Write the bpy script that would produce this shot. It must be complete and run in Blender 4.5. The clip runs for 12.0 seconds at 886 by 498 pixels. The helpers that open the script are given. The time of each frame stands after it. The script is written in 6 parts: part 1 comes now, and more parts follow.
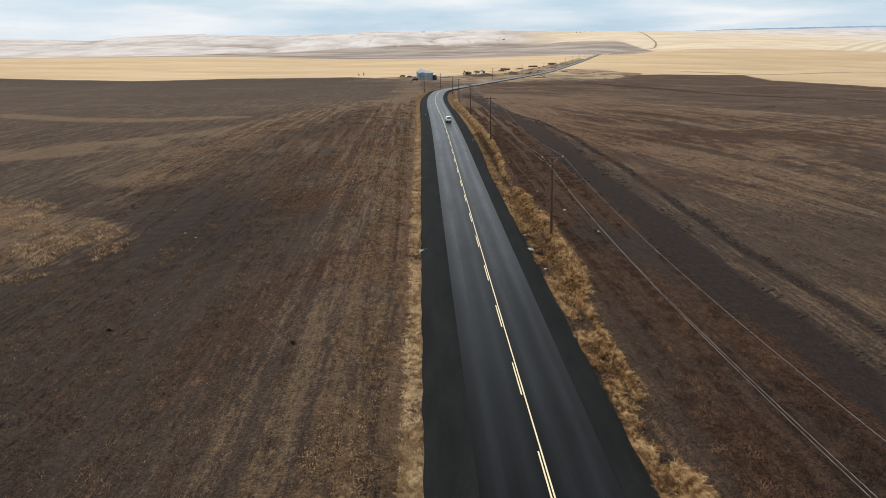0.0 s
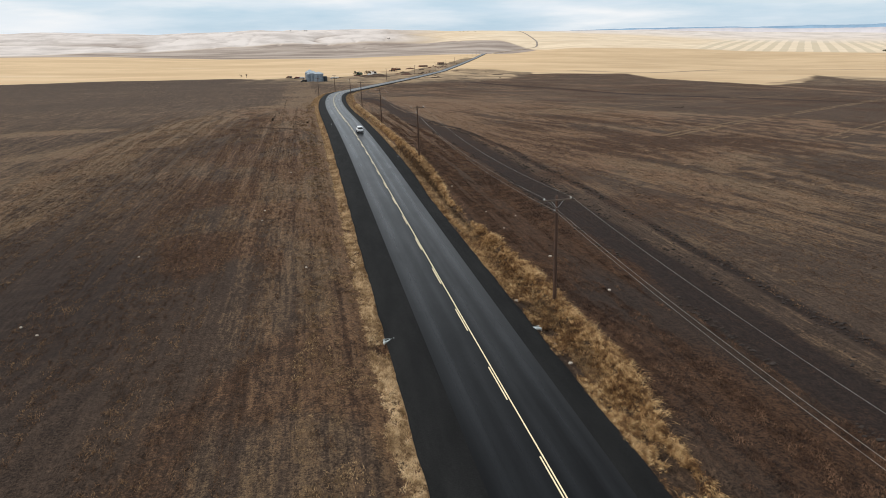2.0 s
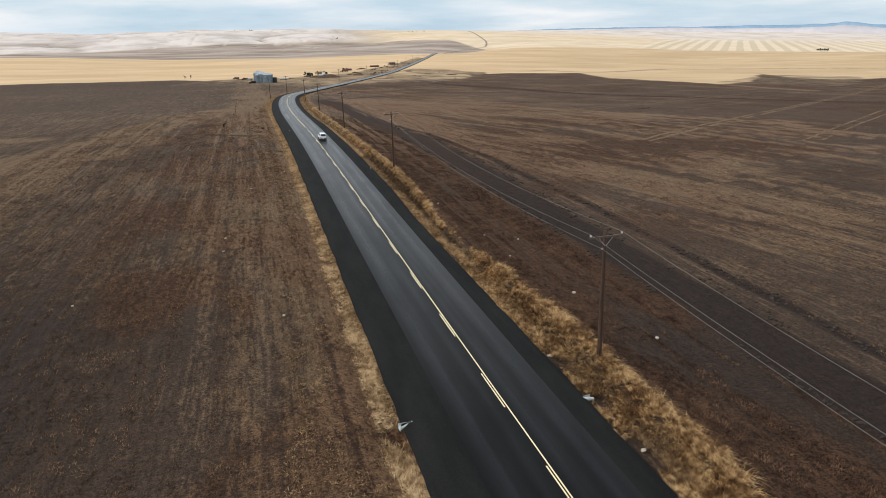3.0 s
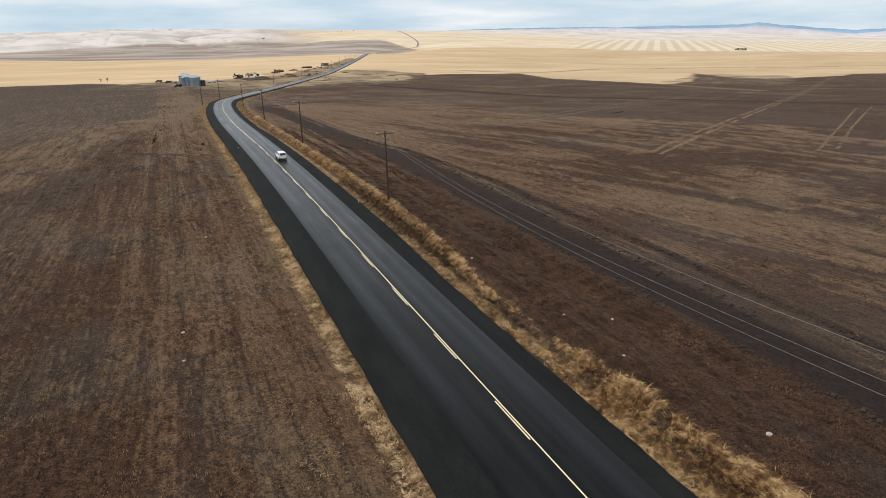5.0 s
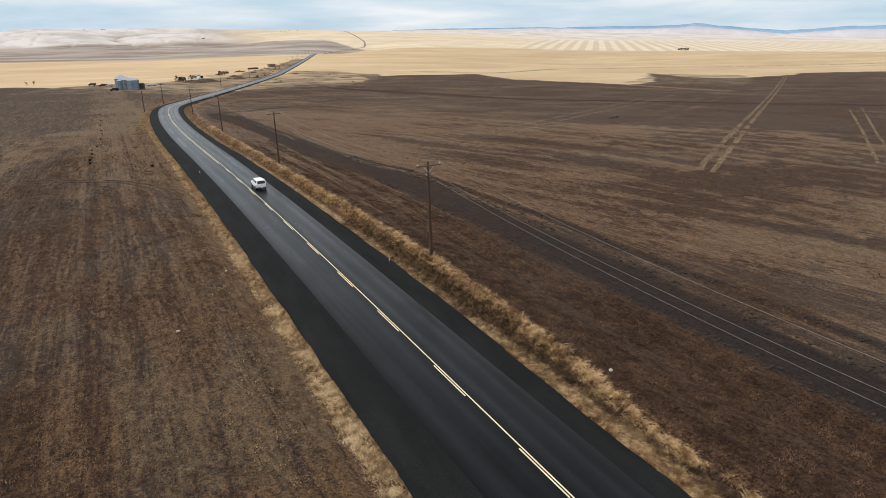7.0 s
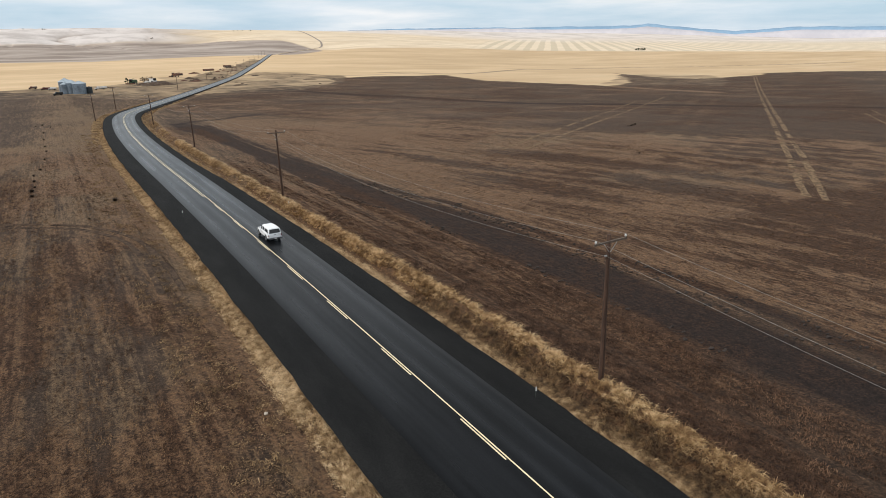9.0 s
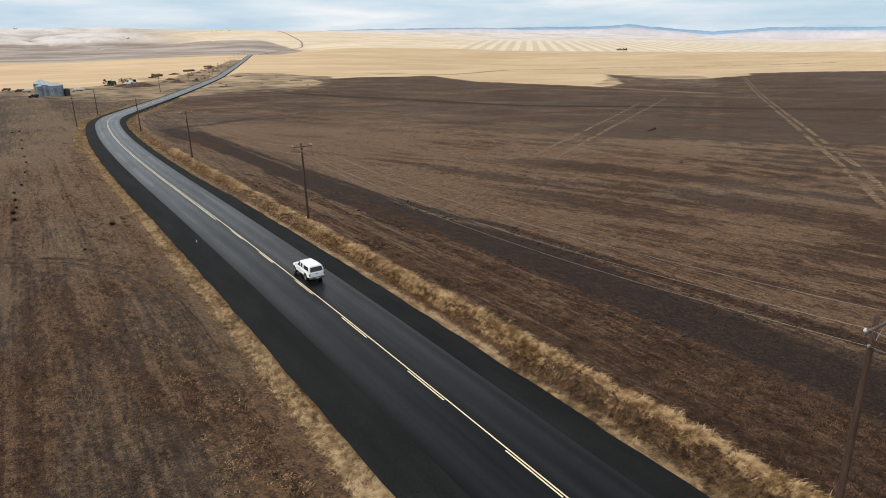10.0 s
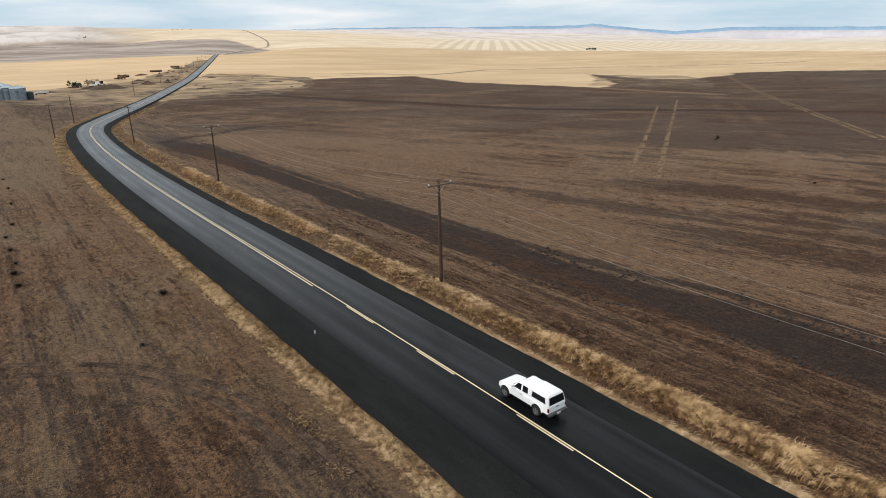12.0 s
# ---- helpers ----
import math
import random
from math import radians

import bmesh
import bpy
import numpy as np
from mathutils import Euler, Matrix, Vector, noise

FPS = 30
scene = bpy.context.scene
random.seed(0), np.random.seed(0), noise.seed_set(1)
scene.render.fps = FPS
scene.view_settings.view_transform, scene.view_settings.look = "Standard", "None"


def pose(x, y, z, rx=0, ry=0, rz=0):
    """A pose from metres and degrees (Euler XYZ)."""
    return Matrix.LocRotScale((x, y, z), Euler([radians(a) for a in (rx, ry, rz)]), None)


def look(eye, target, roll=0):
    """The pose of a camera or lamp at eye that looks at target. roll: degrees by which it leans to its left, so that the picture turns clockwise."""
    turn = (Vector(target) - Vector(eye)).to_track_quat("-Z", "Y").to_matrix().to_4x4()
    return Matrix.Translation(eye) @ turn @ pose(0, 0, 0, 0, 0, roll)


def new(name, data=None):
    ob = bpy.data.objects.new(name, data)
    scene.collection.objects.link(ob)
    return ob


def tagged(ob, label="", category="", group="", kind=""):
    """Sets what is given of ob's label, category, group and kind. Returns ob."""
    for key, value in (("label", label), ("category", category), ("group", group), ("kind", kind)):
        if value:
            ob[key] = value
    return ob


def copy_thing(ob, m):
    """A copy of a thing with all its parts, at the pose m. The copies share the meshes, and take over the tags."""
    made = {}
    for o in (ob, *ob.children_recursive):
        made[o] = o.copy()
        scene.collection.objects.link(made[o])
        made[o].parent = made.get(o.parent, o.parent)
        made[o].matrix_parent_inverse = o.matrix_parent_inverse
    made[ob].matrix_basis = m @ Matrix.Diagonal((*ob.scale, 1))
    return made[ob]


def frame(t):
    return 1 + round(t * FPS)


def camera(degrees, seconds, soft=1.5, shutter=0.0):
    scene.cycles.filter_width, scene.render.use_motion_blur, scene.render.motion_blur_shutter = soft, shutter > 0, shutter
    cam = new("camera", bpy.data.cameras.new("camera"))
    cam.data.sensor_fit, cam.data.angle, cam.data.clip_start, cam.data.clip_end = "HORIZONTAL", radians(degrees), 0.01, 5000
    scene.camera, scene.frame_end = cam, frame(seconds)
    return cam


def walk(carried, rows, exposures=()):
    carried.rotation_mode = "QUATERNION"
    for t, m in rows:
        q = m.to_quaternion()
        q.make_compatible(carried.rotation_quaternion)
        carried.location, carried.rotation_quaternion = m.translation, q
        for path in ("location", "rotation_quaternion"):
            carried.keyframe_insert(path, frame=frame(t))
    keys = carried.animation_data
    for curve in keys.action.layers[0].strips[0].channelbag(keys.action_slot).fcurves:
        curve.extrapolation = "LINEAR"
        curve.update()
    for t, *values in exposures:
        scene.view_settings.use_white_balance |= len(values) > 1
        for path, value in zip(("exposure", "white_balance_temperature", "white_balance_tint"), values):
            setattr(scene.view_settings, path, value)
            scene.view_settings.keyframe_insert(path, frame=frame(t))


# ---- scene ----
cam = camera(68.8, 12.0, soft=0.7)
METRES, EYE, TILT, LEAN, TURN = 192.6, 25.8, 0.0, 0.0, -1.9
ROWS = [
    (0.0, 0.0, 0.0, 0.0, -0.36, -17.92, 1.13),
    (0.5, -0.0087, 0.0335, 0.0005, -2.94, -17.99, 1.11),
    (1.0, -0.0178, 0.0677, 0.0009, -5.45, -18.06, 1.09),
    (1.5, -0.0266, 0.1029, 0.0007, -7.93, -18.11, 1.07),
    (2.0, -0.035, 0.1388, 0.0006, -10.21, -18.17, 1.04),
    (2.5, -0.0427, 0.1757, 0.0005, -12.43, -18.23, 1.03),
    (3.0, -0.0497, 0.2138, 0.0002, -14.6, -18.27, 1.02),
    (5.0, -0.0722, 0.3732, -0.0006, -20.69, -18.37, 0.98),
    (5.5, -0.0758, 0.4146, -0.0013, -21.96, -18.39, 0.96),
    (6.0, -0.0785, 0.4567, -0.0021, -23.19, -18.4, 0.95),
    (6.5, -0.0803, 0.4991, -0.0029, -24.38, -18.4, 0.95),
    (7.0, -0.0812, 0.5418, -0.0037, -25.42, -18.43, 0.95),
    (9.0, -0.0868, 0.7173, -0.0058, -29.28, -18.47, 0.89),
    (9.5, -0.0908, 0.7617, -0.0061, -30.19, -18.47, 0.87),
    (10.0, -0.0963, 0.8067, -0.0061, -31.03, -18.48, 0.83),
    (10.5, -0.1029, 0.8518, -0.0064, -31.82, -18.5, 0.8),
    (11.0, -0.1102, 0.8974, -0.0066, -32.59, -18.54, 0.79),
    (11.5, -0.1179, 0.9432, -0.007, -33.36, -18.56, 0.77),
    (12.0, -0.1262, 0.9892, -0.0075, -34.16, -18.57, 0.75),
]
walk(cam, [(t, pose(0, 0, EYE, TILT, LEAN, TURN) @ pose(METRES * x, METRES * y, METRES * z, 90 + pitch, roll, yaw)) for t, x, y, z, yaw, pitch, roll in ROWS])
scene.view_settings.exposure = 0.0

# ---- sky and sun: a bright, broken overcast ----
SUN_AZIMUTH, SUN_HEIGHT = -78.0, 40.0
sky_world = bpy.data.worlds.new("overcast_sky")
scene.world = sky_world
sky_world.use_nodes = True
wn, wl = sky_world.node_tree.nodes, sky_world.node_tree.links
wn.clear()
w_out = wn.new("ShaderNodeOutputWorld")
w_bg = wn.new("ShaderNodeBackground")
w_sky = wn.new("ShaderNodeTexSky")
w_sky.sky_type, w_sky.sun_disc = "NISHITA", False
w_sky.sun_elevation, w_sky.sun_rotation = radians(SUN_HEIGHT), radians(SUN_AZIMUTH)
w_co = wn.new("ShaderNodeTexCoord")
w_map = wn.new("ShaderNodeMapping")
w_map.inputs["Scale"].default_value = (2.0, 2.0, 15.0)
w_noise = wn.new("ShaderNodeTexNoise")
w_noise.inputs["Scale"].default_value, w_noise.inputs["Detail"].default_value, w_noise.inputs["Roughness"].default_value = 1.5, 7.0, 0.56
w_ramp = wn.new("ShaderNodeValToRGB")
w_ramp.color_ramp.elements[0].position, w_ramp.color_ramp.elements[1].position = 0.38, 0.66
w_tone = wn.new("ShaderNodeValToRGB")
w_tone.color_ramp.elements[0].color, w_tone.color_ramp.elements[1].color = (7.3, 8.2, 9.0, 1), (9.2, 9.35, 9.5, 1)
w_tone.color_ramp.elements[0].position, w_tone.color_ramp.elements[1].position = 0.35, 0.65
w_noise2 = wn.new("ShaderNodeTexNoise")
w_noise2.inputs["Scale"].default_value, w_noise2.inputs["Detail"].default_value = 2.7, 6.0
w_blue = wn.new("ShaderNodeMix")
w_blue.data_type = "RGBA"
w_blue.inputs["Factor"].default_value = 0.75
w_blue.inputs["B"].default_value = (5.25, 7.35, 9.2, 1)
w_mix = wn.new("ShaderNodeMix")
w_mix.data_type = "RGBA"
wl.new(w_co.outputs["Generated"], w_map.inputs["Vector"])
wl.new(w_map.outputs["Vector"], w_noise.inputs["Vector"])
wl.new(w_map.outputs["Vector"], w_noise2.inputs["Vector"])
w_sep = wn.new("ShaderNodeSeparateXYZ")
w_deck = wn.new("ShaderNodeMath")
w_deck.operation = "MULTIPLY_ADD"
w_deck.inputs[1].default_value = 1.1
wl.new(w_co.outputs["Generated"], w_sep.inputs["Vector"])
wl.new(w_sep.outputs["Z"], w_deck.inputs[0])
wl.new(w_noise.outputs["Fac"], w_deck.inputs[2])
wl.new(w_deck.outputs[0], w_ramp.inputs["Fac"])
wl.new(w_noise2.outputs["Fac"], w_tone.inputs["Fac"])
wl.new(w_sky.outputs["Color"], w_blue.inputs["A"])
wl.new(w_ramp.outputs["Color"], w_mix.inputs["Factor"])
wl.new(w_blue.outputs["Result"], w_mix.inputs["A"])
wl.new(w_tone.outputs["Color"], w_mix.inputs["B"])
wl.new(w_mix.outputs["Result"], w_bg.inputs["Color"])
w_bg.inputs["Strength"].default_value = 0.1
wl.new(w_bg.outputs["Background"], w_out.inputs["Surface"])

sun = new("sun", bpy.data.lights.new("sun", "SUN"))
sun.data.energy, sun.data.angle, sun.data.color = 2.1, radians(10), (1.0, 0.952, 0.90)
sun.matrix_world = look((0, 0, 200), (-200 * math.cos(radians(SUN_HEIGHT)) * math.sin(radians(SUN_AZIMUTH)),
                                      -200 * math.cos(radians(SUN_HEIGHT)) * math.cos(radians(SUN_AZIMUTH)),
                                      200 - 200 * math.sin(radians(SUN_HEIGHT))))


# ---- material helpers ----
class Nodes:
    """A small wrapper to chain shader nodes."""

    def __init__(self, name):
        self.mat = bpy.data.materials.new(name)
        self.mat.use_nodes = True
        self.tree = self.mat.node_tree
        self.bsdf = self.tree.nodes["Principled BSDF"]

    def add(self, kind, **values):
        node = self.tree.nodes.new(kind)
        for key, value in values.items():
            node.inputs[key.replace("_", " ")].default_value = value
        return node

    def link(self, a, b):
        self.tree.links.new(a, b)

    def position(self, scale=(1, 1, 1), turn=0.0, attr="Object"):
        co = self.add("ShaderNodeTexCoord")
        mp = self.add("ShaderNodeMapping")
        mp.inputs["Scale"].default_value = scale
        mp.inputs["Rotation"].default_value = (0, 0, turn)
        self.link(co.outputs[attr], mp.inputs["Vector"])
        return mp.outputs["Vector"]

    def streaks(self, along, turn):
        """Coordinates drawn out along the heading `turn` (radians, left of north), by a factor."""
        co = self.add("ShaderNodeTexCoord")
        mp = self.add("ShaderNodeMapping")
        mp.vector_type = "TEXTURE"
        mp.inputs["Scale"].default_value = (1, along, 1)
        mp.inputs["Rotation"].default_value = (0, 0, turn)
        self.link(co.outputs["Object"], mp.inputs["Vector"])
        return mp.outputs["Vector"]

    def noise(self, vector, scale, detail=4.0, rough=0.55, distort=0.0):
        node = self.add("ShaderNodeTexNoise", Scale=scale, Detail=detail, Roughness=rough, Distortion=distort)
        self.link(vector, node.inputs["Vector"])
        return node.outputs["Fac"]

    def sum(self, *terms):
        """Adds terms (socket or number, factor)."""
        total = None
        for value, factor in terms:
            node = self.tree.nodes.new("ShaderNodeMath")
            node.operation = "MULTIPLY_ADD"
            if isinstance(value, (int, float)):
                node.inputs[0].default_value = value
            else:
                self.link(value, node.inputs[0])
            node.inputs[1].default_value = factor
            if total is None:
                node.inputs[2].default_value = 0.0
            else:
                self.link(total, node.inputs[2])
            total = node.outputs[0]
        return total

    def times(self, a, b):
        node = self.tree.nodes.new("ShaderNodeMath")
        node.operation = "MULTIPLY"
        self.link(a, node.inputs[0])
        if isinstance(b, (int, float)):
            node.inputs[1].default_value = b
        else:
            self.link(b, node.inputs[1])
        return node.outputs[0]

    def step(self, value, low, high):
        node = self.add("ShaderNodeMapRange", From_Min=low, From_Max=high)
        node.interpolation_type = "SMOOTHSTEP"
        self.link(value, node.inputs["Value"])
        return node.outputs["Result"]

    def mix(self, fac, a, b):
        node = self.add("ShaderNodeMix")
        node.data_type = "RGBA"
        for value, slot in ((fac, "Factor"), (a, "A"), (b, "B")):
            if isinstance(value, tuple):
                node.inputs[slot].default_value = (*value, 1)
            elif isinstance(value, (int, float)):
                node.inputs[slot].default_value = value
            else:
                self.link(value, node.inputs[slot])
        return node.outputs["Result"]

    def bump(self, height, strength, distance):
        node = self.add("ShaderNodeBump", Strength=strength, Distance=distance)
        self.link(height, node.inputs["Height"])
        self.link(node.outputs["Normal"], self.bsdf.inputs["Normal"])

    def set(self, color=None, rough=None, metal=None, spec=None):
        for value, slot in ((color, "Base Color"), (rough, "Roughness"), (metal, "Metallic"), (spec, "Specular IOR Level")):
            if value is None:
                continue
            if isinstance(value, tuple):
                self.bsdf.inputs[slot].default_value = (*value, 1)
            elif isinstance(value, (int, float)):
                self.bsdf.inputs[slot].default_value = value
            else:
                self.link(value, self.bsdf.inputs[slot])
        return self.mat


def worn(name, light, dark, scale=3.0, rough=0.7, metal=0.0, spec=0.4, bump=0.0, stretch=(1, 1, 1)):
    """A surface that wanders between two tones at two scales."""
    n = Nodes(name)
    p = n.position(stretch)
    a = n.noise(p, scale, 5.0, 0.6)
    b = n.noise(p, scale * 9, 3.0, 0.6)
    fac = n.step(n.sum((a, 0.65), (b, 0.35)), 0.33, 0.67)
    if bump:
        n.bump(b, 0.6, bump)
    return n.set(n.mix(fac, dark, light), rough, metal, spec)


def grass_material(name, tones, patch=0.35):
    """Dry blades: a tone by the blade, another by the patch it grows in."""
    n = Nodes(name)
    geo = n.add("ShaderNodeNewGeometry")
    ramp = n.add("ShaderNodeValToRGB")
    ramp.color_ramp.elements[0].color, ramp.color_ramp.elements[1].color = (*tones[0], 1), (*tones[-1], 1)
    for i, tone in enumerate(tones[1:-1], 1):
        e = ramp.color_ramp.elements.new(i / (len(tones) - 1))
        e.color = (*tone, 1)
    p = n.position()
    big = n.noise(p, patch, 3.0)
    small = n.noise(p, patch * 6, 2.0)
    fac = n.sum((geo.outputs["Random Per Island"], 0.36), (n.step(n.sum((big, 0.4), (small, 0.6)), 0.39, 0.62), 0.68))
    n.link(fac, ramp.inputs["Fac"])
    return n.set(ramp.outputs["Color"], 0.8, 0.0, 0.15)


# ---- the lie of the land: plan coordinates in surveyor's units of S metres ----
S = 1.1727
ROAD_PLAN = [(5.6, -330), (5.9, -60), (6.15, 27), (6.32, 70), (6.6, 112), (6.92, 152), (7.06, 190), (7.05, 226), (7.05, 250), (7.5, 285), (8.9, 325),
             (11.3, 361), (13.5, 381), (17.0, 399), (22.3, 415), (30, 436), (47, 480), (59.5, 513), (92, 605), (139, 740), (214, 957),
             (325, 1275), (425, 1555), (505, 1760), (640, 1925), (712, 2010), (745, 2085), (785, 2230), (838, 2440), (900, 2700), (965, 2990)]
FALL_Y = [-5000, 0, 120, 160, 207, 274, 343, 425, 510, 575, 640, 790, 1000, 1250, 1550, 2200, 5000]
FALL_Z = [0, 0, .1, .1, -.6, -2.6, -4.9, -7.2, -9.2, -11, -12.8, -16.5, -18, -18.5, -17, -17, -17]


def ease(x, a, b):
    t = np.clip((np.asarray(x, float) - a) / (b - a), 0, 1)
    return t * t * (3 - 2 * t)


def lattice(seed):
    return np.random.default_rng(seed).random((256, 256))


LATTICES = [lattice(i) for i in range(6)]


def value_noise(x, y, k=0):
    xi, yi = np.floor(x).astype(int), np.floor(y).astype(int)
    fx, fy = x - xi, y - yi
    fx, fy = fx * fx * (3 - 2 * fx), fy * fy * (3 - 2 * fy)
    g = LATTICES[k]
    a, b = g[xi % 256, yi % 256], g[(xi + 1) % 256, yi % 256]
    c, d = g[xi % 256, (yi + 1) % 256], g[(xi + 1) % 256, (yi + 1) % 256]
    return (a * (1 - fx) + b * fx) * (1 - fy) + (c * (1 - fx) + d * fx) * fy


def fbm(x, y, octaves=4):
    total, weight = 0.0, 0.0
    for i in range(octaves):
        total = total + value_noise(x * 2 ** i + 17.3 * i, y * 2 ** i + 5.7 * i, i % 6) * 0.5 ** i
        weight += 0.5 ** i
    return total / weight


def spline(points, count=12):
    """A smooth line through the points (Catmull-Rom by chord length)."""
    p = np.array(points, float)
    p = np.vstack([2 * p[0] - p[1], p, 2 * p[-1] - p[-2]])
    out = []
    for i in range(1, len(p) - 2):
        a, b, c, d = p[i - 1:i + 3]
        t0, t1 = 0.0, np.linalg.norm(b - a) ** 0.5
        t2 = t1 + np.linalg.norm(c - b) ** 0.5
        t3 = t2 + np.linalg.norm(d - c) ** 0.5
        for t in np.linspace(t1, t2, count, endpoint=False):
            a1, a2, a3 = (t1 - t) / t1 * a + t / t1 * b, (t2 - t) / (t2 - t1) * b + (t - t1) / (t2 - t1) * c, (t3 - t) / (t3 - t2) * c + (t - t2) / (t3 - t2) * d
            b1, b2 = (t2 - t) / t2 * a1 + t / t2 * a2, (t3 - t) / (t3 - t1) * a2 + (t - t1) / (t3 - t1) * a3
            out.append((t2 - t) / (t2 - t1) * b1 + (t - t1) / (t2 - t1) * b2)
    out.append(p[-2])
    return np.array(out)


ROAD = spline(ROAD_PLAN, 10)


def fall(y):
    return sum(np.interp(y + k, FALL_Y, FALL_Z) for k in (-30, -15, 0, 15, 30)) / 5


def to_road(x, y):
    """Signed distance to the road's middle line (right is positive)."""
    best = np.full(x.shape, 1e9)
    sign = np.ones(x.shape)
    for (ax, ay), (bx, by) in zip(ROAD[:-1], ROAD[1:]):
        dx, dy = bx - ax, by - ay
        t = np.clip(((x - ax) * dx + (y - ay) * dy) / (dx * dx + dy * dy), 0, 1)
        d = np.hypot(x - ax - t * dx, y - ay - t * dy)
        near = d < best
        best = np.where(near, d, best)
        sign = np.where(near, np.where((x - ax) * dy - (y - ay) * dx > 0, 1.0, -1.0), sign)
    return best * sign


FAR_AZ = [-180, -60, -31, -15.6, -6.5, 3, 15, 20, 28, 36, 46, 53, 59, 70, 100, 180]
FAR_1700 = [0, 5, 1, -7.6, -18, -20, -17, -17, -26, -38, -43, -43, -43, -40, -20, 0]
FAR_3000 = [20, 50, 50, 57, 59, 53, 47, 36, 12, -20, -33, -38, -40, -38, -20, 20]
FAR_4200 = [20, 55, 52, 60, 62, 60, 54, 44, 40, 20, 2, -18, -35, -26, 0, 20]


def domes(x, y):
    """Round hills with sharp creases between them, 0 in the creases."""
    return np.abs(2 * value_noise(x / 420 + 3.4, y / 520 + 1.2, 1) - 1) ** 0.7 + 0.22 * np.abs(2 * value_noise(x / 190 + 7.1, y / 240 + 2.2, 2) - 1) ** 0.8


def open_land(x, y):
    """The height of the fields and hills, away from the road."""
    z = fall(y) - 0.5
    u = np.maximum(0, x - 30 - np.interp(y, ROAD[:, 1], ROAD[:, 0] - 7.0))
    e = 40 * (1 - np.exp(-0.042 * u * u / (u + 25) / 40))
    z = z - e
    z = z + 0.00004 * np.clip(-x, 0, 700) ** 2
    z = z + 0.5 * (fbm(x / 40 + 9, y / 40 + 3, 3) - 0.5) * ease(np.abs(x - 7), 14, 60)
    d, az = np.hypot(x, y - 40), np.degrees(np.arctan2(x, y - 40))
    a, b, c = np.interp(az, FAR_AZ, FAR_1700), np.interp(az, FAR_AZ, FAR_3000), np.interp(az, FAR_AZ, FAR_4200)
    far = a + (b - a) * ease(d, 1650, 3050) + (c - b) * ease(d, 3000, 4200)
    hilly = ease(d, 1650, 2500) * (1 - ease(az, 9, 19)) * ease(az, -100, -60)
    far = far + hilly * (22 * (domes(x, y) - 0.62) + 4 * (fbm(x / 130, y / 210, 4) - 0.5))
    crease = np.abs(2 * value_noise(x / 85 + 2.2, y / 130 + 5.1, 3) - 1) + 0.5 * np.abs(2 * value_noise(x / 42 + 8.2, y / 60 + 1.1, 4) - 1)
    far = far - 4.5 * hilly * (1 - ease(crease, 0.0, 0.35))
    u = np.clip(((x - 480) * 240 + (y - 1650) * 350) / (240 ** 2 + 350 ** 2), 0, 1)
    far = far - 10 * np.exp(-(np.hypot(x - 480 - 240 * u, y - 1650 - 350 * u) / 85) ** 2)
    w = ease(d, 850, 1650)
    return z * (1 - w) + far * w


def lay(x, y):
    """The ground's height in units, with the road's bank and ditches."""
    x, y = np.asarray(x, float), np.asarray(y, float)
    z = open_land(x, y)
    r = to_road(x, y)
    road_z = np.where(np.hypot(x, y) < 1600, fall(y), open_land(x, y) + 0.5)
    bank = np.interp(r, [-16, -9.5, -7.4, -6.0, -5.0, 4.3, 5.1, 6.3, 7.4, 8.6, 10.5, 14.9], [0, -0.1, -0.65, -0.45, -0.2, -0.2, -0.35, -0.55, -0.80, 0.40, 0.40, 0.05])
    close = 1 - ease(np.abs(r), 8, 20)
    bank = bank + 0.6 * np.exp(-((r - 9.4) / 2.6) ** 2 - ((y - 143) / 26) ** 2) - 0.5 * np.exp(-((np.abs(r) - 6.6) / 1.2) ** 2 - ((y - 68.8) / 3) ** 2)
    z = z + (road_z - 0.5 - z) * close
    core = np.abs(r) < 9.5
    return np.where(np.abs(r) < 15, z + np.where(core, bank + np.interp(np.abs(r), [0, 4.9, 7, 9.5], [0.42, 0.42, 0.1, 0]), bank), z)


def inside(x, y, poly):
    hit = np.zeros(x.shape, bool)
    for (ax, ay), (bx, by) in zip(poly, poly[1:] + poly[:1]):
        cross = ((ay > y) != (by > y)) & (x < (bx - ax) * (y - ay) / (by - ay + 1e-12) + ax)
        hit ^= cross
    return hit


def band(x, y, line, width):
    """1 on a line of that half width, fading out at twice that."""
    best = np.full(x.shape, 1e9)
    for (ax, ay), (bx, by) in zip(line[:-1], line[1:]):
        dx, dy = bx - ax, by - ay
        t = np.clip(((x - ax) * dx + (y - ay) * dy) / (dx * dx + dy * dy), 0, 1)
        best = np.minimum(best, np.hypot(x - ax - t * dx, y - ay - t * dy))
    return 1 - ease(best, width * 0.6, width * 1.6)


def zone(v, a, b, soft):
    """1 between a and b, with soft ends."""
    return ease(v, a - soft, a + soft) * (1 - ease(v, b - soft, b + soft))


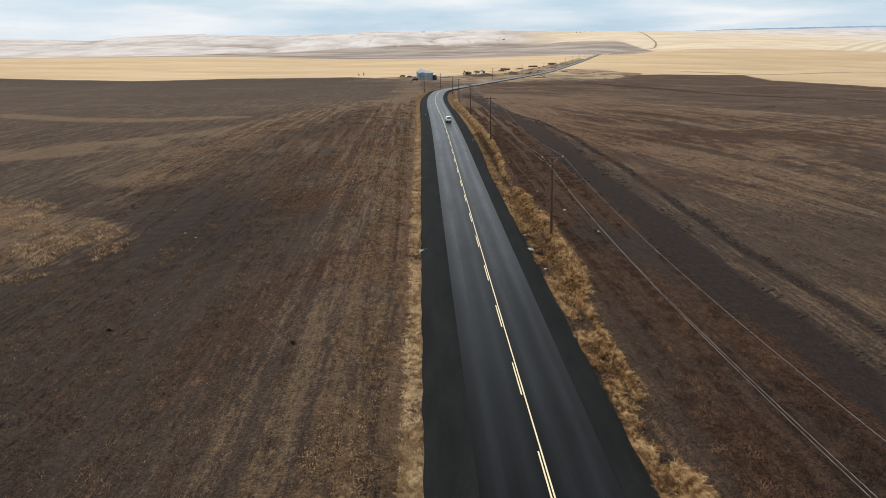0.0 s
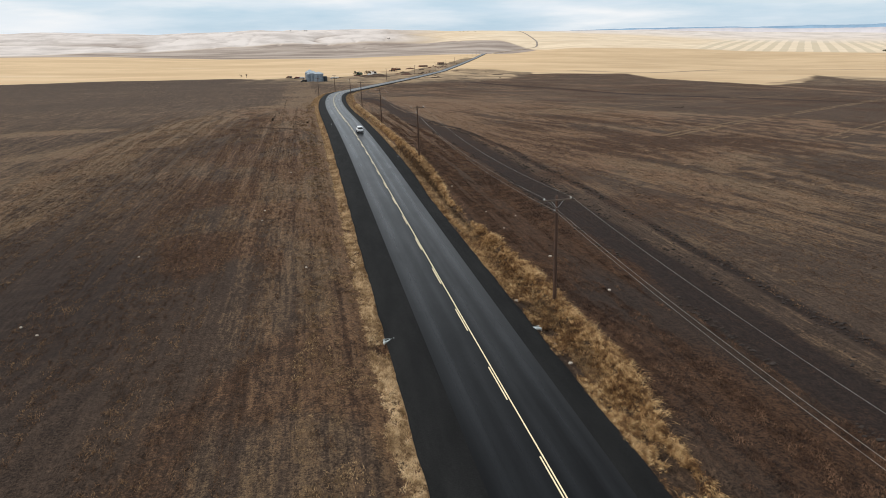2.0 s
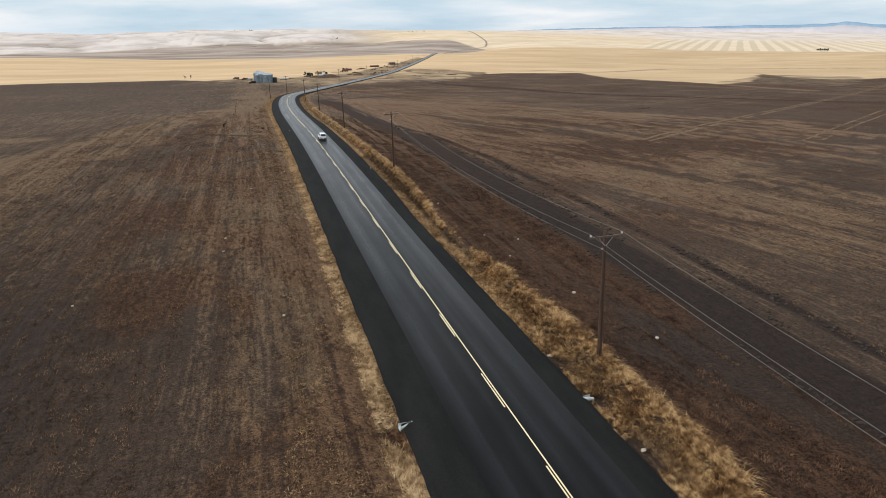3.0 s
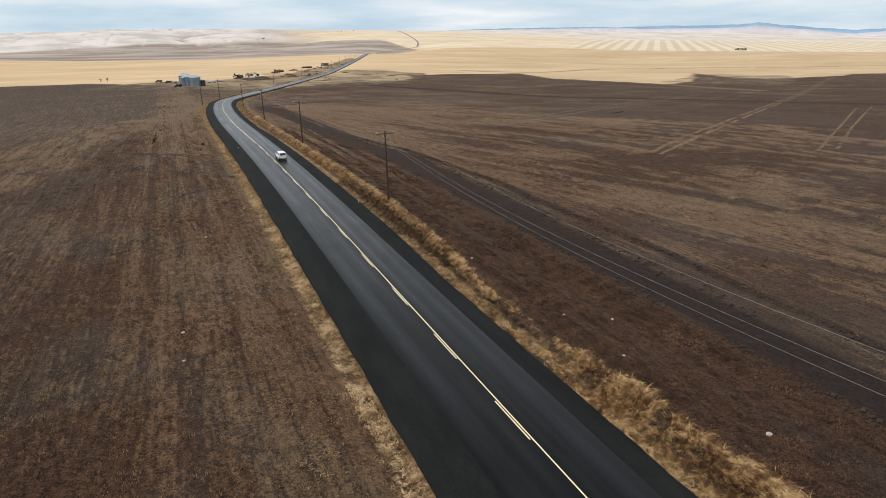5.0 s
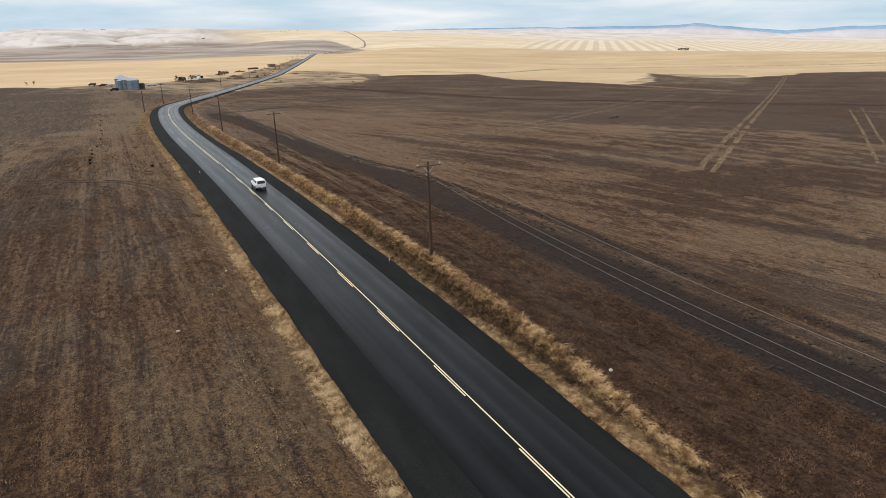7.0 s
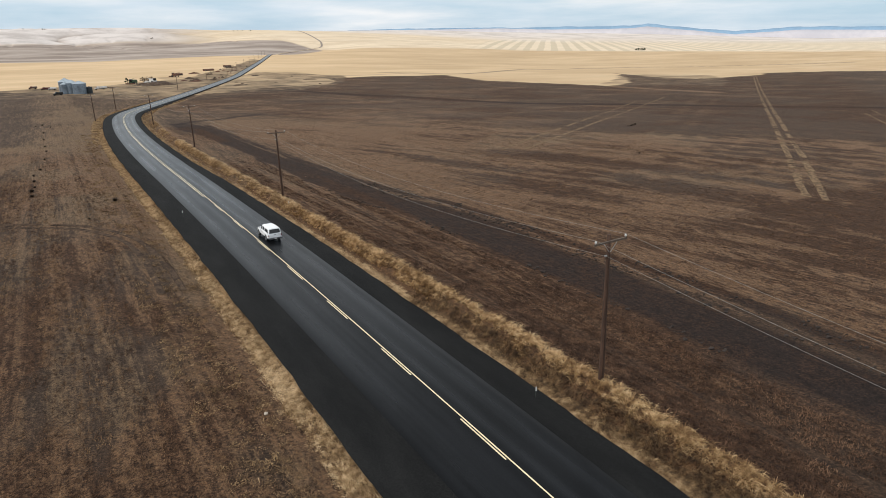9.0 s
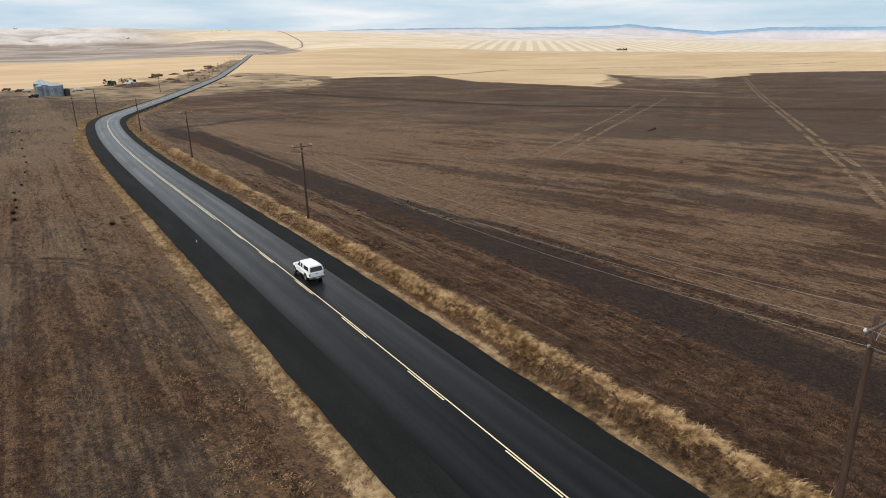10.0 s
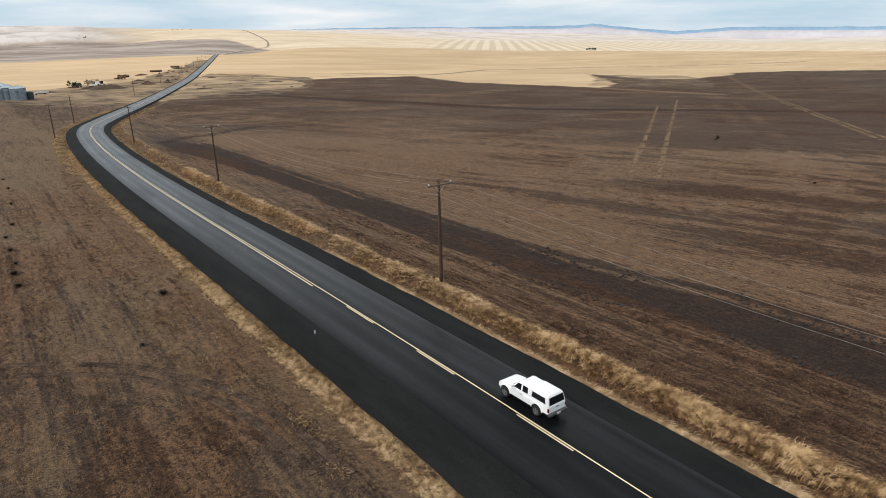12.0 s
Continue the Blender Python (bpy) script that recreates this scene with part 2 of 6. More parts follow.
PLOUGHED = [(-5000, 640), (-900, 700), (-442, 726), (-279, 672), (-209, 738), (-75, 752), (-20, 660), (8, 585), (34, 520), (55, 500), (80, 512), (107, 543),
            (151, 566), (178, 590), (205, 655), (212, 690), (277, 732), (369, 742), (340, 642), (324, 598), (346, 500), (352, 484), (390, 495), (567, 676),
            (599, 721), (533, 586), (531, 540), (684, 574), (766, 628), (913, 626), (1026, 553), (1500, 480), (5000, 300), (5000, -5000), (-5000, -5000)]
TRACK_LEFT = [(-400, 26), (56, 26.0), (75, 26.2), (100, 26.7), (125, 27.0), (147, 27.2), (185, 26.9), (192, 25.8), (207, 24.2), (246, 24), (261, 24.6), (300, 24), (321, 21.6), (350, 23)]
TRACK_RIGHT = [(-400, 31), (56, 31.1), (75, 31.6), (95, 31.8), (115, 32.0), (127, 32.3), (145, 33.2), (181, 33.4), (190, 32.8), (198, 30.6), (214, 30), (237, 29.2), (256, 28.8), (287, 29.5), (318, 30.2), (330, 29.5), (350, 26.5)]
TRACK_RIDGE = [(-400, 35.8), (56, 35.8), (65, 35.2), (85, 35.8), (112, 36.5), (125, 36.1), (139, 36.1), (150, 36.6), (160, 36.2), (180, 34.9), (192, 34.4), (200, 32.4), (215, 30.8), (240, 30), (330, 31)]
STRAW_PATCH = [(-130, 112), (-66, 103), (-59, 100), (-48, 90), (-35, 78), (-34.5, 72), (-38, 64.5), (-42, 61.5), (-90, 52), (-140, 60)]
WHEEL_TRACKS = [[(283, 368), (129, 264), (73, 226)], [(238, 347), (137, 276), (72, 231)], [(640, 553), (218, 261), (120, 193), (81, 166)], [(640, 556), (201, 252), (81, 169)],
                [(250, 246), (162, 188), (119, 160)], [(271, 254), (172, 191), (125, 160)]]
GULLY = [(60, 560), (119, 505), (137, 461), (164, 410), (181, 364), (223, 326), (275, 269), (380, 190), (700, 60)]


def spaced(stops):
    out = [stops[0][0]]
    for (a, step), (b, _) in zip(stops[:-1], stops[1:]):
        n = max(1, round((b - a) / step))
        out += list(a + (b - a) * np.arange(1, n + 1) / n)
    return np.array(out)


XS = spaced([(-4200, 260), (-1900, 24), (-900, 10), (-300, 4), (-60, 1.5), (-34, 0.8), (-8, 0.65), (22, 0.45), (39, 1.2), (62, 2.4), (300, 6), (800, 20), (1800, 120), (4250, 0)])
YS = spaced([(-4200, 600), (-600, 40), (0, 1.3), (255, 2), (430, 3.5), (860, 9), (1700, 25), (3300, 70), (4300, 0)])
GX, GY = np.meshgrid(XS, YS)
GX, GY = GX.ravel(), GY.ravel()
GR = to_road(GX, GY)
GZ = lay(GX, GY)

# what lies on the ground, as shares of soil and straw, with haze and hill shade in some
wob_x, wob_y = GX + 7 * (fbm(GX / 30, GY / 30, 3) - 0.5), GY + 14 * (fbm(GX / 30 + 40, GY / 30, 3) - 0.5)
dist, azim = np.hypot(GX, GY), np.degrees(np.arctan2(GX, GY))
ploughed = inside(wob_x, wob_y, PLOUGHED).astype(float)
straw = 0.26 + 0.22 * (fbm(GX / 26, GY / 90, 4) - 0.5)
straw += (0.30 + 0.7 * fbm(GX / 7, GY / 9, 3)) * inside(wob_x, wob_y, STRAW_PATCH)
broken = 0.15 + 1.7 * ease(fbm(GX / 5 + 2, GY / 11, 4), 0.35, 0.65)
straw += 0.62 * broken * band(wob_x, wob_y, [(-120, 140), (-82, 147), (-53, 178), (-38, 205)], 9) + 0.50 * broken * band(wob_x, wob_y, [(-50, 120), (-47, 143), (-36, 237), (-20, 300)], 8)
straw += (-0.04 + 0.45 * (fbm(GX / 45 + 6, GY / 22, 4) - 0.5)) * ease(GY, 205, 330) * (GX < 0) + 0.12 * ease(GY, 240, 380) * (GX > 0)
straw += 0.50 * band(wob_x, wob_y, [(-154, 250), (-93, 216), (-60, 225)], 6)
left_strip = zone(wob_x, -16, 2, 2.5)
straw += (0.17 + 0.10 * ease(GY, 130, 200) + 0.12 * zone(wob_x, -10, 2, 2.0)) * left_strip * (1 - 0.45 * zone(GY, 140, 215, 20)) - 0.07 * zone(wob_x, -70, -12, 5) * (1 - ease(GY, 90, 150)) - 0.12 * zone(wob_x, -62, -16, 6) * (1 - ease(wob_y, 45, 80)) - 0.25 * band(GX, GY + 0.2 * (wob_y - GY), [(-60, 63), (-30, 67), (-0.5, 68.6)], 0.8) + 0.14 * ease(GX, -4.5, -1.0) * (GX < 1.5) * (GY < 330)
for line in ([(-26, 214), (-9, 208), (-4, 201), (-2, 193), (-2.2, 184), (-4, 178), (-5, 168)], [(-24, 210), (-10, 204.6), (-6, 199), (-4, 192), (-4, 185), (-5.6, 178), (-6.5, 168)]):
    straw -= 0.15 * band(GX, GY, line, 0.45)
straw += 0.16 * band(wob_x, wob_y, [(55, 322), (60, 310), (87, 342), (97, 336), (86, 300), (71, 277)], 7) + 0.3 * band(GX, GY, [(291, 474), (362, 395)], 4)
right_field = ease(wob_x, 31, 38) * ploughed
straw += right_field * (0.14 * ease(GY, 120, 200) - 0.02 * (1 - ease(GY, 80, 140)))
slant = GX + 0.36 * GY
past_marks = ease(1.15 * wob_x + wob_y, 372, 402)
straw += right_field * (0.10 - 0.34 * past_marks + 0.60 * (fbm(slant / 6, GY / 70, 4) - 0.5) + 0.85 * (fbm(GX / 30 + 5, GY / 14, 5) - 0.5))
swathe = ease(fbm(slant / 9 + 7, GY / 34, 4), 0.44, 0.60) - 0.45
swathe = 0.45 * swathe + 0.30 * (ease(fbm(slant / 24 + 3, GY / 40 + 6, 4), 0.42, 0.60) - 0.5) + 0.75 * (ease(fbm(slant / 2.6 + 9, GY / 22, 4), 0.46, 0.62) - 0.4)
straw += swathe * zone(wob_x, 42, 160, 8) * zone(wob_y, 90, 300, 25) * (1 - past_marks) - 0.16 * zone(wob_x, 54, 170, 12) * zone(wob_y, 140, 260, 20)
straw += 0.10 * ease(GY, 235, 360) * (GR < -6) * (1 - ease(np.abs(GR), 14, 40))
near_bend = np.exp(-(((GX - 2) / 16) ** 2 + ((GY - 395) / 45) ** 2))
straw += 0.10 * near_bend
straw += 0.5 * (1 - ease(np.abs(np.abs(GR) - 8.6), 0.8, 3)) * (GY > 300) * (GY < 620)
straw += zone(GR, 5.4, 9.3, 0.4) * (0.70 * ease(GY, 88, 135) - 0.10 * (1 - ease(GY, 60, 110))) * (GY < 345) + (0.06 + 0.40 * ease(GY, 130, 180)) * zone(GR, -8.4, -6.2, 0.4) * (GY < 345) + 0.05 * ((GR < -6) & (GR > -9) & (GY < 345))
straw -= 0.4 * np.exp(-(((GX - 25) / 7) ** 4 + ((GY - 330) / 25) ** 4))
straw += 0.30 * np.exp(-(((GX - 42) / 7) ** 2 + ((GY - 340) / 14) ** 2)) + 0.12 * ((GX > 33) & (GX < 130)) * ease(GY, 190, 260) * (1 - ease(GY, 400, 480))
straw += 0.154 * np.sin(np.hypot(GX - 60, GY - 395) / 1.9 + 3 * fbm(GX / 20, GY / 20, 2)) * np.exp(-(((GX - 52) / 40) ** 2 + ((GY - 385) / 60) ** 2))
rings = np.sin(np.hypot(GX + 34, GY - 74) / 0.36 + 5 * fbm(GX / 12, GY / 12, 3)) * zone(wob_x, -46, -19, 5) * zone(wob_y, 58, 92, 8) * (0.3 + 1.2 * fbm(GX / 5, GY / 5, 3))
straw += 0.22 * rings
near_x = GX + 1.3 * (fbm(GX / 3, GY / 7, 3) - 0.5)
track_l, track_r, ridge_x = (np.interp(GY, *zip(*line)) for line in (TRACK_LEFT, TRACK_RIGHT, TRACK_RIDGE))
dark = ease(near_x, track_l - 0.35, track_l + 0.35) * (1 - ease(near_x, track_r - 0.35, track_r + 0.35)) * (1 - ease(GY, 325, 352)) * 0.95
dark += 0.80 * (1 - ease(np.abs(near_x - ridge_x), 0.4, 1.1)) * (0.55 + 0.8 * fbm(GX / 2, GY / 6 + 9, 3)) * (GY < 330)
dark += 0.6 * band(near_x, GY + 0.3 * (wob_y - GY), [(24, 338), (31, 346), (38, 346.5), (44.5, 352.5), (57, 361)], 2.0)
dark += 1.0 * band(GX + 0.5 * (wob_x - GX), GY + 0.3 * (wob_y - GY), GULLY, 4.2) * (0.6 + 0.6 * fbm(GX / 30, GY / 30, 2))
dark += 0.18 * ease(GX, 26, 36) * (1 - ease(wob_y, 75, 125))
dark += 0.40 * zone(wob_x, -72, -18, 8) * (1 - ease(wob_y, 40, 85))
dark += 0.15 * zone(wob_x, -60, -14, 4) * ease(fbm(wob_x / 22 + 4, wob_y / 40, 3), 0.42, 0.62) * (GY < 330)
dark += 0.75 * np.exp(-(((wob_x + 30) / 17) ** 2 + ((wob_y - 82) / 24) ** 2))
dark += 0.15 * (ease(GY, 480, 640) * (GX < 20))
dark += 0.10 * zone(GX + 0.2 * (wob_x - GX), 15, 27, 0.8) * zone(GY, 100, 130, 12)
dark += 0.42 * zone(GX + 0.2 * (wob_x - GX), 15, 27, 0.8) * (1 - ease(GY, 72, 112))
straw -= (0.27 - 0.25 * ease(GY, 108, 165)) * zone(GX + 0.2 * (wob_x - GX), 15, 27, 0.8) * (GY < 330)
straw += 0.20 * ease(fbm(slant / 5 + 4, GY / 24, 4), 0.50, 0.68) * zone(wob_x, 48, 260, 18) * zone(wob_y, 125, 340, 30)
# The 0.20 term stands in for pale haze over the middle distance.
straw += 0.14 * zone(wob_x, 33, 66, 5) * zone(GY, 165, 260, 15) + 0.20 * zone(wob_x, 13, 120, 6) * zone(GY, 190, 340, 20) * (1 - past_marks) + 0.10 * zone(wob_x, -50, 2, 4) * zone(GY, 195, 330, 20)
straw += 0.14 * zone(wob_x, -70, 0, 5) * zone(GY, 75, 165, 15) + 0.17 * zone(wob_x, 46, 130, 8) * zone(GY, 80, 150, 15)
straw -= 0.14 * ease(wob_x, 70, 120) * (GY < 330) + 0.14 * zone(wob_x, 33, 62, 4) * zone(GY, 95, 165, 14) + 0.13 * zone(wob_x, -40, -2, 5) * zone(GY, 125, 205, 15)
straw += 0.10 * ease(GY, 85, 150) * (1 - ease(GY, 280, 380)) * (1 - ease(GX, 90, 160))
red = 0.70 * zone(GX + 0.2 * (wob_x - GX), 15, 27, 0.8) * (GY < 330) * ease(fbm(wob_x / 12, wob_y / 34, 3), 0.35, 0.6)
red += 1.0 * ease(GX, -34, -12) * (GX < 0) * (1 - ease(GY, 250, 310)) * ease(fbm(wob_x / 9 + 8, wob_y / 16, 3), 0.30, 0.62)
red += right_field * (0.05 + 0.22 * ease(GY, 130, 170) + 0.60 * ease(fbm(wob_x / 24 + 2, wob_y / 20, 4), 0.40, 0.66)) * (1 - 0.3 * past_marks) * ease(GY - 0.6 * (GX - 40), 70, 125)
dark += 0.14 * rings
dark += 0.14 * zone(GX, 14.5, 34, 1) * zone(GY, 60, 112, 10) + 0.09 * zone(GX, 14.5, 34, 1) * zone(GY, 112, 165, 10)
dark *= 1 - 0.10 * zone(GX, 22, 36, 1) * ease(GY, 105, 160)
red += 0.15 * zone(wob_x, 14, 37, 2) * ease(GY, 105, 160) * (GY < 330)
red -= 0.6 * zone(wob_x, -40, -3, 4) * (1 - ease(wob_y, 78, 100))
soft_x, soft_y = GX + 9 * (fbm(GX / 9 + 3, GY / 9, 3) - 0.5), GY + 12 * (fbm(GX / 9 + 30, GY / 9, 3) - 0.5)
for poly, more in (([(66, 236), (85, 260), (130, 236), (131, 223), (101, 207)], 0.18), ([(44, 174), (57, 190), (72, 202), (91, 181), (75, 172), (57, 166)], 0.18),
                   ([(46, 131), (50, 140), (66, 148), (90, 134), (70, 124), (55, 122)], 0.18), ([(55, 216), (65, 227), (100, 206), (87, 203), (74, 198)], -0.16),
                   ([(66, 166), (80, 170), (118, 151), (96, 137), (64, 149)], -0.16)):
    part_of = inside(soft_x, soft_y, poly)
    straw += more * part_of
    red += (0.35 if more < 0 else -0.2) * part_of
for x0, half, more in ((-2.2, 0.5, 0.16), (-4.6, 0.6, 0.18), (-6.5, 0.45, 0.20), (-9.3, 0.5, 0.16), (-12.4, 0.6, 0.14), (-15.8, 0.5, 0.12), (-3.4, 0.35, -0.22), (-7.3, 0.35, -0.24), (-10.9, 0.4, -0.18), (-14.1, 0.4, -0.16), (-5.5, 0.3, -0.14)):
    strip = 1 - ease(np.abs(GX + 0.5 * (fbm(GX * 0 + x0, GY / 30, 2) - 0.5) - x0), half * 0.5, half * 1.6)
    straw += more * strip * (0.4 + 1.1 * fbm(GX * 0 + 3 * x0, GY / 12, 3)) * (GY < 300)
for line in ([(280, 345), (129, 238), (75, 200)], [(290, 340), (159, 251), (75, 195)]):
    straw += 0.22 * band(GX, GY, line, 2.0) * (0.4 + 1.2 * fbm(GX / 5, GY / 5, 3))
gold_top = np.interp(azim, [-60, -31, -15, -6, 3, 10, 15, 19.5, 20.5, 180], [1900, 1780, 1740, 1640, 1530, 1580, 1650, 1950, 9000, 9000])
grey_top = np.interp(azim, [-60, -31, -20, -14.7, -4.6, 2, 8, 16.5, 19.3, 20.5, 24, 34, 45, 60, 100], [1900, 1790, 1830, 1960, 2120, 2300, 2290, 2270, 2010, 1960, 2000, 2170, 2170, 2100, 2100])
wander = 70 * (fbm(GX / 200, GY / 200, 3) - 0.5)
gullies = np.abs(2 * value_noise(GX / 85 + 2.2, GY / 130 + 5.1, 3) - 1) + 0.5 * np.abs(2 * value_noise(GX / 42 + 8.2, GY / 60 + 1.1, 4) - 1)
# Hollows between domes are greyed for their shade, gully lines for brush.
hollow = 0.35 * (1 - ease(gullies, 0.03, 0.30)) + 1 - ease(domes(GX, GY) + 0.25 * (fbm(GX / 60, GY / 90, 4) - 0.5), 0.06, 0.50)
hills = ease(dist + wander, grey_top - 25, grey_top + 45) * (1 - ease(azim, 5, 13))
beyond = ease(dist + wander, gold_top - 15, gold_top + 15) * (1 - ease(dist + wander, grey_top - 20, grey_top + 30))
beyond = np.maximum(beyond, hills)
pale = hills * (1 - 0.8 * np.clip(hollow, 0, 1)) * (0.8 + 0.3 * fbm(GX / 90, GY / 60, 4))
# Far right plain paled in colour for distance haze.
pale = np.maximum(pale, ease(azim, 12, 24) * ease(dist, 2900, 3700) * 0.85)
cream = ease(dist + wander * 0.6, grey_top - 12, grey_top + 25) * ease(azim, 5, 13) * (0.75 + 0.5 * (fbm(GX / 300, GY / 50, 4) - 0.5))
right_far = ease(azim, 24, 34)
YARD = [(-60, 640), (-45, 700), (-6, 737), (33, 722), (76, 776), (107, 790), (150, 905), (201, 1013), (315, 1310), (330, 1290), (225, 1000), (164, 815), (133, 735), (105, 640),
        (77, 553), (52, 485), (40, 470), (20, 540), (0, 590)]
yard = inside(wob_x, wob_y, YARD) * np.clip(0.75 + 1.1 * (fbm(GX / 14, GY / 30, 4) - 0.4), 0, 1)
yard = np.maximum(yard, 0.75 * np.exp(-(((GX - 20) / 45) ** 2 + ((GY - 605) / 40) ** 2)))
yard = np.maximum(yard, 0.5 * ((GX > 90) & (GX < 240) & (GY > 540) & (GY < 850)) * (1 - ploughed) * ease(fbm(GX / 25, GY / 40, 4), 0.4, 0.6))
rough = inside(wob_x, wob_y, [(60, 505), (118, 505), (190, 600), (260, 760), (200, 870), (150, 770), (100, 620)]) * np.clip(0.65 + 1.6 * (fbm(GX / 22, GY / 18, 4) - 0.45), 0, 0.9)
yard = np.maximum(yard, rough)
yard = np.maximum(yard, inside(wob_x, wob_y, [(362, 500), (400, 530), (585, 691), (634, 600), (520, 500), (429, 440)]) * np.clip(0.45 + 1.6 * (fbm(GX / 26, GY / 26, 4) - 0.45), 0, 0.9))
straw += 0.8 * band(wob_x, wob_y, [(350, 470), (353, 424), (352, 392)], 6)
yard = np.maximum(yard, inside(wob_x, wob_y, [(-70, 610), (0, 560), (22, 505), (48, 492), (78, 540), (66, 640), (20, 655), (-60, 668)]) * np.clip(0.55 + 1.2 * (fbm(GX / 12, GY / 22, 4) - 0.4), 0, 1))
along, across = GX * math.sin(radians(40)) + GY * math.cos(radians(40)), GX * math.cos(radians(40)) - GY * math.sin(radians(40))
strips = ease(along, 2130, 2160) * (1 - ease(along, 3280, 3330)) * ease(across, -330, -300) * (0.85 + 0.15 * (1 - ease(across, 60, 260))) * (1 - ease(across, 1300, 1900))
far_lines = 0.85 * band(GX, GY + 10 * (fbm(GX / 60, GY / 60, 2) - 0.5), [(340, 835), (398, 775), (420, 776), (501, 827), (584, 884), (731, 905), (843, 920), (951, 898), (1300, 800)], 5)
far_lines += 0.5 * band(wob_x, wob_y, [(178, 725), (195, 690), (260, 760), (380, 820)], 5) + 0.5 * band(wob_x, wob_y, [(88, 505), (104, 528), (170, 651), (178, 725)], 4)


def layer(mesh, name, *cols):
    data = np.ones((len(cols[0]), 4), np.float32)
    for i, c in enumerate(cols):
        data[:, i] = np.clip(c, 0, 1)
    mesh.color_attributes.new(name, "FLOAT_COLOR", "POINT").data.foreach_set("color", data.ravel())


def sheet(name, verts, faces, mat, smooth=True):
    """A mesh object out of arrays (faces all of one size)."""
    mesh = bpy.data.meshes.new(name)
    verts, faces = np.asarray(verts, np.float32), np.asarray(faces, np.int32)
    k = faces.shape[1]
    mesh.vertices.add(len(verts))
    mesh.vertices.foreach_set("co", verts.ravel())
    mesh.loops.add(faces.size)
    mesh.loops.foreach_set("vertex_index", faces.ravel())
    mesh.polygons.add(len(faces))
    mesh.polygons.foreach_set("loop_start", np.arange(0, faces.size, k, dtype=np.int32))
    mesh.polygons.foreach_set("loop_total", np.full(len(faces), k, np.int32))
    mesh.polygons.foreach_set("use_smooth", np.full(len(faces), smooth))
    mesh.update(calc_edges=True)
    mesh.materials.append(mat)
    return new(name, mesh)


def grid_faces(rows, cols):
    i = np.arange((rows - 1) * cols).reshape(rows - 1, cols)[:, :-1].ravel()
    return np.stack([i, i + 1, i + cols + 1, i + cols], 1)


# ---- ground material ----
n = Nodes("field_soil_and_stubble")
mask_a = n.add("ShaderNodeAttribute")
mask_a.attribute_name = "soil"
mask_b = n.add("ShaderNodeAttribute")
mask_b.attribute_name = "crop"
mask_c = n.add("ShaderNodeAttribute")
mask_c.attribute_name = "range"
sep_a, sep_b, sep_c = n.add("ShaderNodeSeparateColor"), n.add("ShaderNodeSeparateColor"), n.add("ShaderNodeSeparateColor")
n.link(mask_a.outputs["Color"], sep_a.inputs["Color"])
n.link(mask_b.outputs["Color"], sep_b.inputs["Color"])
n.link(mask_c.outputs["Color"], sep_c.inputs["Color"])
flat = n.position()
co = n.add("ShaderNodeTexCoord")
xyz = n.add("ShaderNodeSeparateXYZ")
n.link(co.outputs["Object"], xyz.inputs["Vector"])
aslant = n.step(xyz.outputs["X"], 36 * S, 46 * S)


def rowed(scale, along, detail, rough, turn_left, turn_right):
    """Rows of stubble: along the road up to the dirt track, aslant beyond it."""
    node = n.add("ShaderNodeMix")
    n.link(aslant, node.inputs["Factor"])
    n.link(n.noise(n.streaks(along, radians(turn_left)), scale, detail, rough), node.inputs["A"])
    n.link(n.noise(n.streaks(along, radians(turn_right)), scale, detail, rough), node.inputs["B"])
    return node.outputs["Result"]


rows = rowed(0.85, 15, 5.0, 0.62, -0.5, 15)
rows_c = rowed(2.6, 15, 4.0, 0.66, -0.5, 13)
rows_b = rowed(0.35, 10, 6.0, 0.66, 1.5, 20)
fine = n.noise(flat, 3.5, 7.0, 0.76)
fleck = n.noise(n.streaks(1.6, radians(-0.5)), 10.0, 3.0, 0.7)
warp = n.add("ShaderNodeTexNoise", Scale=1.7, Detail=3.0)
n.link(flat, warp.inputs["Vector"])
bent = n.add("ShaderNodeVectorMath")
bent.operation = "MULTIPLY_ADD"
bent.inputs[1].default_value = (0.5, 0.5, 0.5)
n.link(warp.outputs["Color"], bent.inputs[0])
n.link(flat, bent.inputs[2])


def lumps(scale):
    """Irregular lumps: a random number for each, and the distance from its middle."""
    cell = n.add("ShaderNodeTexVoronoi", Scale=scale, Randomness=1.0)
    n.link(bent.outputs[0], cell.inputs["Vector"])
    part_of = n.add("ShaderNodeSeparateColor")
    n.link(cell.outputs["Color"], part_of.inputs["Color"])
    return part_of.outputs["Red"], cell.outputs["Distance"]


crumb, crumb_d = lumps(9.0)
mid = n.noise(flat, 0.32, 5.0, 0.6)
big = n.noise(flat, 0.045, 4.0, 0.55)
furrow = n.add("ShaderNodeTexWave", Scale=0.42, Distortion=1.6, Detail=2.0)
furrow.inputs["Detail Scale"].default_value = 0.3
furrow.bands_direction = "X"
n.link(n.position((1, 1, 1), radians(0.5)), furrow.inputs["Vector"])
drill = furrow.outputs["Fac"]
clump = n.noise(n.streaks(2.2, radians(2)), 1.7, 5.0, 0.66)
grain = n.sum((fine, 0.40), (fleck, 0.22), (clump, 0.28), (crumb, 0.10))
hue = n.noise(n.streaks(5, radians(2)), 0.16, 6.0, 0.62)
soil = n.mix(n.step(n.sum((grain, 0.85), (mid, 0.15)), 0.40, 0.62), (0.011, 0.0068, 0.0050), (0.072, 0.0465, 0.0315))
soil = n.mix(n.step(hue, 0.52, 0.68), soil, n.mix(n.step(grain, 0.40, 0.62), (0.011, 0.0076, 0.0062), (0.070, 0.049, 0.039)))
